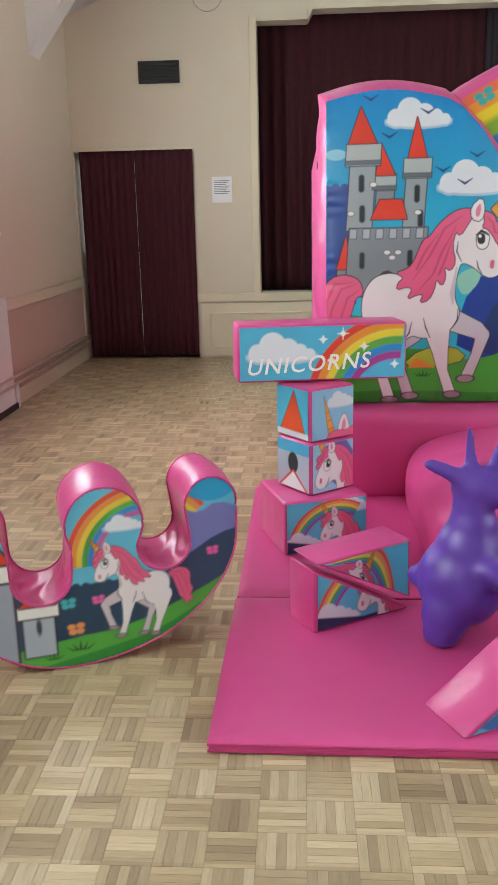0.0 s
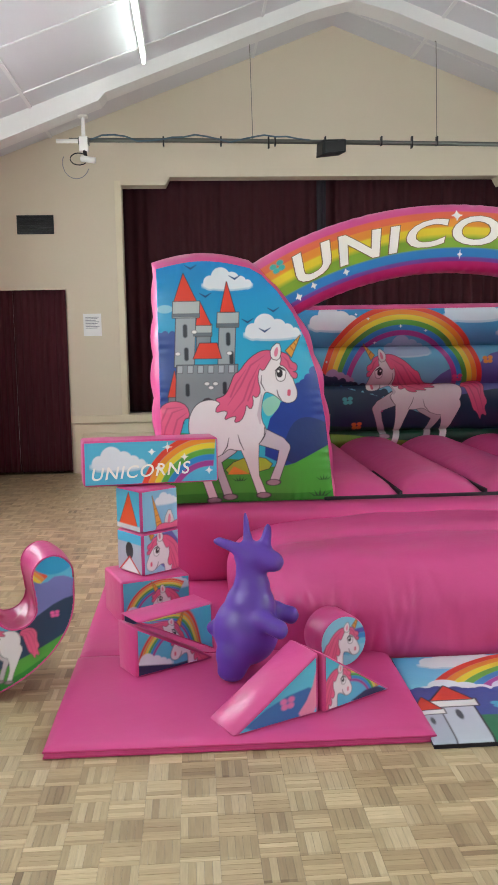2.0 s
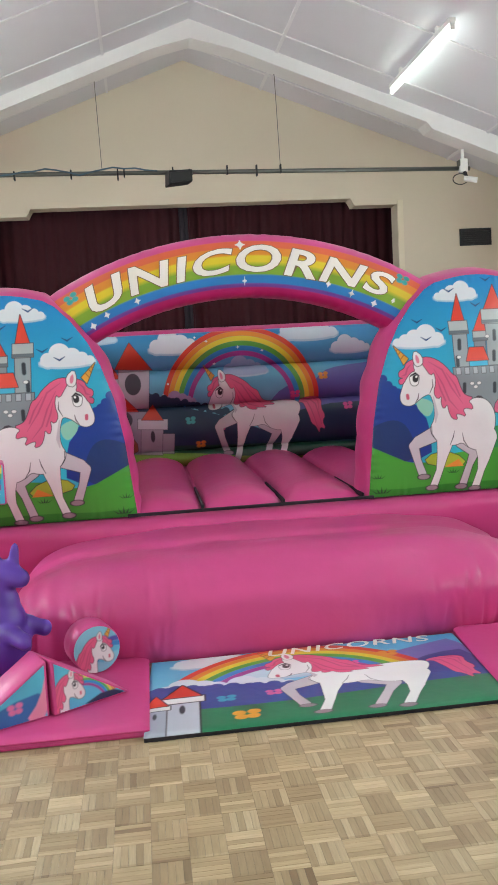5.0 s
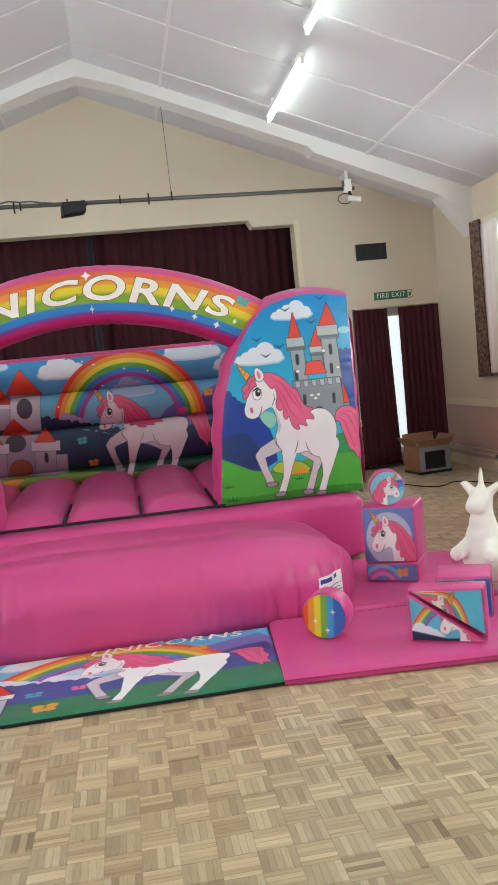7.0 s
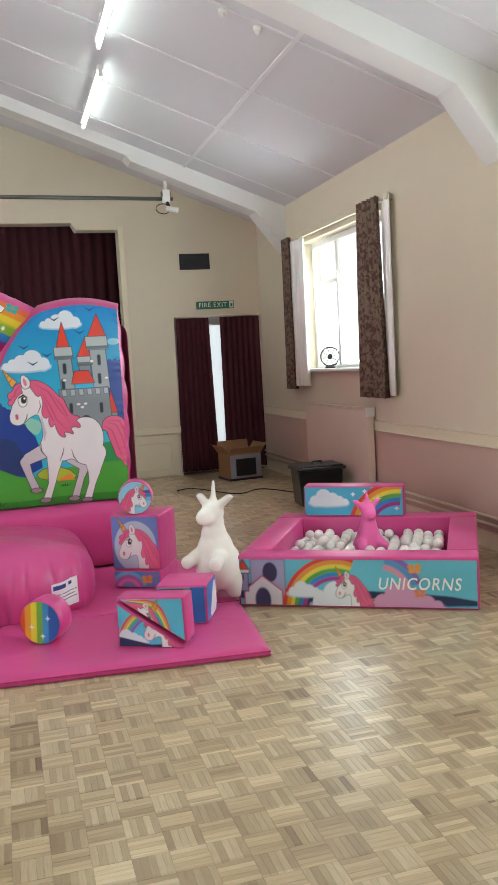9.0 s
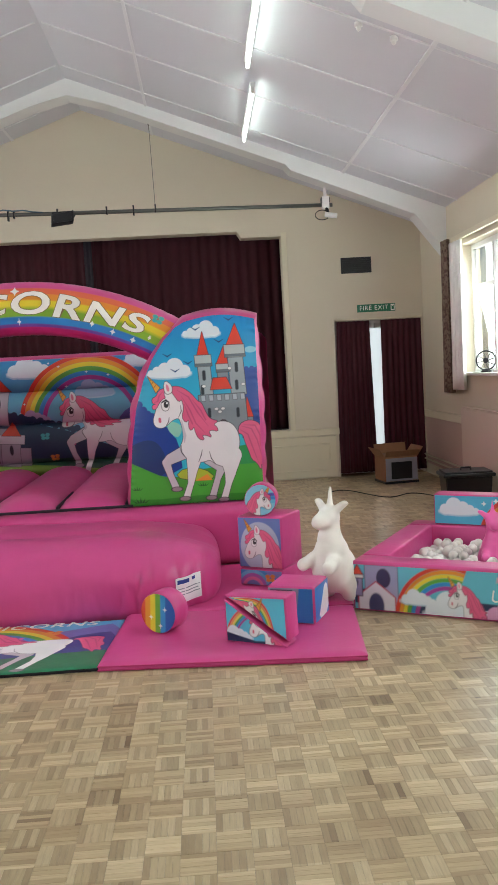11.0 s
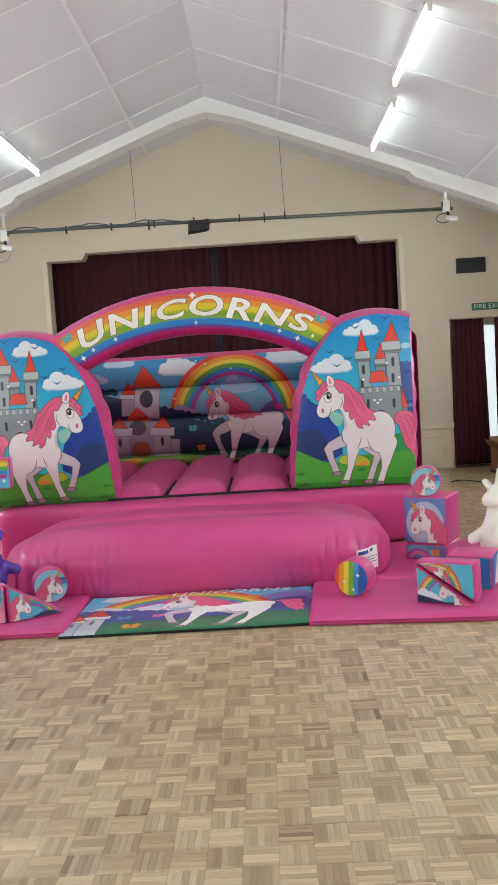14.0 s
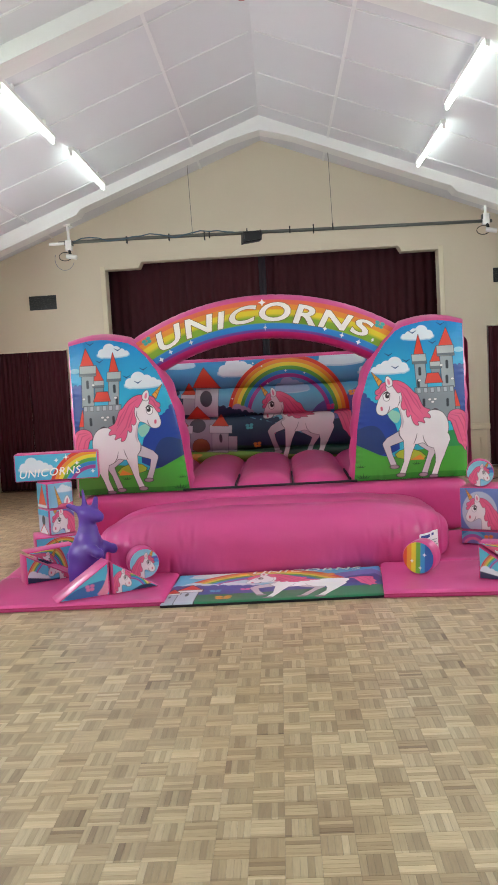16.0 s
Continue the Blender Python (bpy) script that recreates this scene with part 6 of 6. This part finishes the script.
# ball pit
pit = thing("ball_pit", pose(4.60, 3.03, 0, 0, 0, -30.5), "square pink padded ball pit with a printed front wall", "ball pit")
PL, PDp, PH_, PT = 1.48, 1.44, 0.325, 0.19
front_wall = part("front_wall", box_bm(0, PL, 0, PT, 0.0, PH_, 0.016, 3), PINK, pit, "", True)
part("back_wall", box_bm(0, PL, PDp - PT, PDp, 0.0, PH_, 0.016, 3), PINK, pit, "", True)
part("side_wall", box_bm(0, PT, PT + 0.002, PDp - PT - 0.002, 0.0, PH_, 0.016, 3), PINK, pit, "", True)
part("side_wall", box_bm(PL - PT, PL, PT + 0.002, PDp - PT - 0.002, 0.0, PH_, 0.016, 3), PINK, pit, "", True)
part("pit_floor", box_bm(PT, PL - PT, PT, PDp - PT, 0.005, 0.03), PINK_MAT, pit)


def pit_art(a, w, h):
    a.c[:] = np.array(rgb("6CC8DE"))
    a.poly([(0, 0), (w, 0), (w, 0.20 * h), (0.6 * w, 0.35 * h), (0.25 * w, 0.3 * h), (0, 0.55 * h)], "24365E", 1)
    a.poly([(0.05 * w, 0), (0.20 * w, 0), (0.20 * w, h), (0.05 * w, h)], "A9A8CC", line=0.003)
    a.disc(0.135 * w, 0.72 * h, 0.03 * w, "3A3A60", 0.2 * h, 0.003)
    a.poly([(0.02 * w, 0), (0.02 * w, 0.3 * h), (0.10 * w, 0.62 * h), (0.185 * w, 0.3 * h), (0.185 * w, 0)], "E9E6F0", line=0.008, ink="C23A5A")
    a.disc(0.10 * w, 0.1 * h, 0.035 * w, "4A4A78", 0.28 * h)
    a.keep_tower(0.015 * w, 0.3 * h, 0.7 * h, 0.04 * w, 0.2 * h, "9A9AC4")
    a.rainbow(0.42 * w, -0.1 * h, 0.13 * w, 0.235 * w, 70, 175)
    a.cloud(0.29 * w, 0.3 * h, 0.16 * w), a.cloud(0.46 * w, 0.1 * h, 0.3 * w), a.cloud(0.72 * w, 0.08 * h, 0.3 * w, "DDA0C8")
    a.rainbow(0.6 * w, 0.2 * h, 0.12 * w, 0.19 * w, 20, 80, ("8E6FC0", "5E9FD8", "EE9FB8"))
    a.bust(0.48 * w, 0.40 * h, 0.72 * h, flip=True, line=0.002)
    a.blossom(0.75 * w, 0.82 * h, 0.035, "F2A03C"), a.blossom(0.77 * w, 0.3 * h, 0.03, "F08C5A")


panel(front_wall, PL - 0.03, PH_ - 0.035, pit_art, lambda u, v: (0.015 + u, -0.003 + 0 * u, 0.014 + v), 0.006)
panel(pit, PDp - 0.03, PH_ - 0.035, lambda a, w, h: (a.fill("6C74C0"), a.poly([(0, 0), (w, 0), (w, 0.3 * h), (0, 0.6 * h)], "35407E", 1), a.keep_tower(0.9 * w, 0, 0.6 * h, 0.1 * w, 0.3 * h, "A9A8CC")), lambda u, v: (-0.003 + 0 * u, PDp - 0.015 - u, 0.014 + v), 0.008, "printed side panel")
word("lettering", "UNICORNS", 0.105, 0.001, WHITE_INK, front_wall, lambda x, y: (1.13 + (x + 0.2 * y) * 0.85, -0.006, 0.155 + y), "white capital letters", 1)
ball_bm = bmesh.new()
bmesh.ops.create_icosphere(ball_bm, subdivisions=2, radius=0.036)
ball_me = bpy.data.meshes.new("play_ball")
ball_bm.to_mesh(ball_me)
ball_bm.free()
ball_me.materials.append(BALL)
ball_me.polygons.foreach_set("use_smooth", [True] * len(ball_me.polygons))
rb = random.Random(4)
M = pose(4.60, 3.03, 0, 0, 0, -30.5)
for layer, z in ((0, 0.16), (1, 0.215)):
    for i in range(15):
        for j in range(15):
            x = PT + 0.04 + i * 0.0735 + rb.uniform(-0.008, 0.008) + layer * 0.03
            y = PT + 0.04 + j * 0.0735 + rb.uniform(-0.008, 0.008) + layer * 0.03
            if x > PL - PT - 0.04 or y > PDp - PT - 0.04 or (layer and rb.random() < 0.45) or math.hypot(x - 0.74, y - 0.80) < 0.17:
                continue
            if not layer and 3 < i < 11 and 3 < j < 11 and rb.random() < 0.6:
                continue
            ob = new("play_ball", ball_me)
            ob.matrix_world = Matrix.Translation(M @ Vector((x, y, z + rb.uniform(-0.006, 0.01))))
            tagged(ob, "pearly white plastic play ball in the pit", "ball", "balls in the pit")
moulded("hopper_toy", Matrix.Translation(M @ Vector((0.74, 0.80, 0.03))) @ pose(0, 0, 0, 0, 0, 262), hopper_lumps(0.76), PINK_RUBBER, "pink rubber hopper toy sitting among the pit balls")
beam = soft_block(M @ pose(0.58, PDp - 0.09, PH_, 0, 0.6, 0), 0.76, 0.17, 0.235, "long soft block printed with a cloud and rainbow, on the pit wall", [("front", art_rainbow_word)], "soft_beam")

# rocking seat with three padded humps
rocker = thing("soft_rocker", pose(-0.524, 2.752, 0, 0, 0, 20), "pink padded soft rocker with seats, printed with a white horned horse", "rocker")
def arc(cx, cz, rx, rz, a0, a1, n):
    t = np.radians(np.linspace(a0, a1, n))
    return np.stack([cx + rx * np.cos(t), cz + rz * np.sin(t)], 1)


# three round humps, two seats between them, a rounded keel
loop = np.concatenate([arc(-0.30, 0.43, 0.12, 0.12, 180, -5, 30), arc(-0.08, 0.335, 0.099, 0.096, 175, 370, 30), arc(0.136, 0.497, 0.130, 0.131, 218, -38, 40),
                       arc(0.333, 0.405, 0.093, 0.093, 178, 365, 30), arc(0.50, 0.528, 0.092, 0.097, 200, 5, 30), arc(0.0, 0.44, 0.590, 0.438, -4, -90, 40), arc(0.0, 0.44, 0.42, 0.438, -94, -176, 30)])
for _ in range(3):
    loop = 0.25 * np.roll(loop, 1, 0) + 0.5 * loop + 0.25 * np.roll(loop, -1, 0)
A, Z = np.meshgrid(np.arange(-0.42, 0.60, 0.0045), np.arange(0.0, 0.635, 0.0045), indexing="ij")
sdf = np.full(A.shape, 1e9)
within = np.zeros(A.shape, bool)
for (ax, az), (bx, bz) in zip(loop, np.roll(loop, -1, 0)):
    ex, ez = bx - ax, bz - az
    t = np.clip(((A - ax) * ex + (Z - az) * ez) / max(ex * ex + ez * ez, 1e-12), 0, 1)
    sdf = np.minimum(sdf, np.hypot(A - ax - ex * t, Z - az - ez * t))
    if ez:
        within ^= ((az > Z) != (bz > Z)) & (A < ex * (Z - az) / ez + ax)
COVER = within & (sdf > 0.001)
a = Art(A, Z, "66C4E4")
a.rainbow(0.27, 0.36, 0.16, 0.27, 40, 185, ("EE5A3A", "F49A3A", "F4D23A", "5FB548", "3A8FD8", "C86AB0"))
a.cloud(0.20, 0.49, 0.13), a.disc(0.5, 0.60, 0.09, "2FA9DE", 0.06)
a.poly([(0.40, 0.52), (0.46, 0.50), (0.52, 0.54), (0.62, 0.5), (0.62, 0.3), (0.38, 0.3)], "7D82C4", 1)
a.poly([(-0.40, 0.30), (-0.05, 0.27), (0.1, 0.30), (0.30, 0.29), (0.42, 0.36), (0.52, 0.42), (0.62, 0.44), (0.62, 0), (-0.4, 0)], "2C4A66", 1)
a.woods(0.0, 0.3, 0.285, 0.014, "2C4A66")
a.poly([(-0.40, 0.05), (0.0, 0.11), (0.2, 0.12), (0.45, 0.22), (0.6, 0.3), (0.6, -0.2), (-0.4, -0.2)], "57AE45", 1)
a.poly([(-0.2, 0.0), (0.1, 0.05), (0.3, 0.09), (0.5, 0.2), (0.5, -0.1), (-0.2, -0.1)], "2F8F3A", 1)
a.keep_tower(-0.10, 0.06, 0.20, 0.10, 0.06, "B4BCCB"), a.keep_tower(-0.25, 0.05, 0.34, 0.15, 0.1, "A4ACBD")
a.blossom(0.02, 0.14, 0.025, "F29A5A"), a.blossom(0.0, 0.235, 0.022, "4FC0C8"), a.blossom(0.10, 0.235, 0.018, "EE5FA6"), a.blossom(0.50, 0.36, 0.018, "EE5FA6")
a.tuft(0.03, 0.06, 0.03), a.tuft(-0.06, 0.04, 0.02)
a.horse(0.245, 0.075, 0.365, flip=True, line=0.0016, drop=60, long=1.05, wide=0.92)
face = finish("printed_side", grid_mesh("printed_side", np.stack([A, 0 * A, Z], -1), a.c, keep=COVER), PRINT, rocker, "printed side cover")
closed = np.concatenate([loop, loop[:2]])
part("piping", tube_bm([(x, 0.002, z) for x, z in closed], 0.0042, 6), PINK, rocker, "pink seam piping", True)
pts = []
c = loop.mean(0)
run = np.concatenate([[0], np.cumsum(np.linalg.norm(np.diff(loop, axis=0), axis=1))])
for d in np.linspace(0, 1, 26):
    puff = 0.012 * math.sin(math.pi * d) ** 0.6
    slack = np.clip((0.42 - loop[:, 1]) / 0.08, 0, 1) * np.clip((loop[:, 1] - 0.20) / 0.03, 0, 1)
    ruck = 0.007 * slack * np.sin(run * 95 + 4 * math.sin(5 * d) + 2 * d) * math.sin(math.pi * d)
    q = loop + (loop - c) / np.linalg.norm(loop - c, axis=1)[:, None] * (puff + ruck)[:, None]
    pts.append(np.stack([q[:, 0], np.full(len(q), 0.003 + 0.30 * d), q[:, 1]], -1))
finish("padded_body", grid_mesh("padded_body", np.array(pts), wrap_j=True), PINK, rocker)
finish("far_side", grid_mesh("far_side", np.stack([A, 0 * A + 0.303, Z], -1), keep=COVER), PINK, rocker)
part("piping", tube_bm([(x, 0.304, z) for x, z in closed], 0.0042, 6), PINK, rocker, "pink seam piping", True)

# ---- single parquet blocks of the nearest stretch ----
w = TILE / FINGERS
shapes = {}
for along_y, mat in ((0, OAK_X_SINGLE), (1, OAK_Y_SINGLE)):
    me = bpy.data.meshes.new("parquet_block")
    q = (-w / 2, w / 2, -TILE / 2, TILE / 2) if along_y else (-TILE / 2, TILE / 2, -w / 2, w / 2)
    g = 0.0002
    me.from_pydata(finger_box(q[0] + g, q[1] - g, q[2] + g, q[3] - g), [], [tuple(int(i) for i in f) for f in FACES])
    me.materials.append(mat)
    shapes[along_y] = me
for along_y, q, dz in singles:
    ob = new("parquet_block", shapes[along_y])
    ob.parent = floor
    ob.location = ((q[0] + q[1]) / 2, (q[2] + q[3]) / 2, dz)
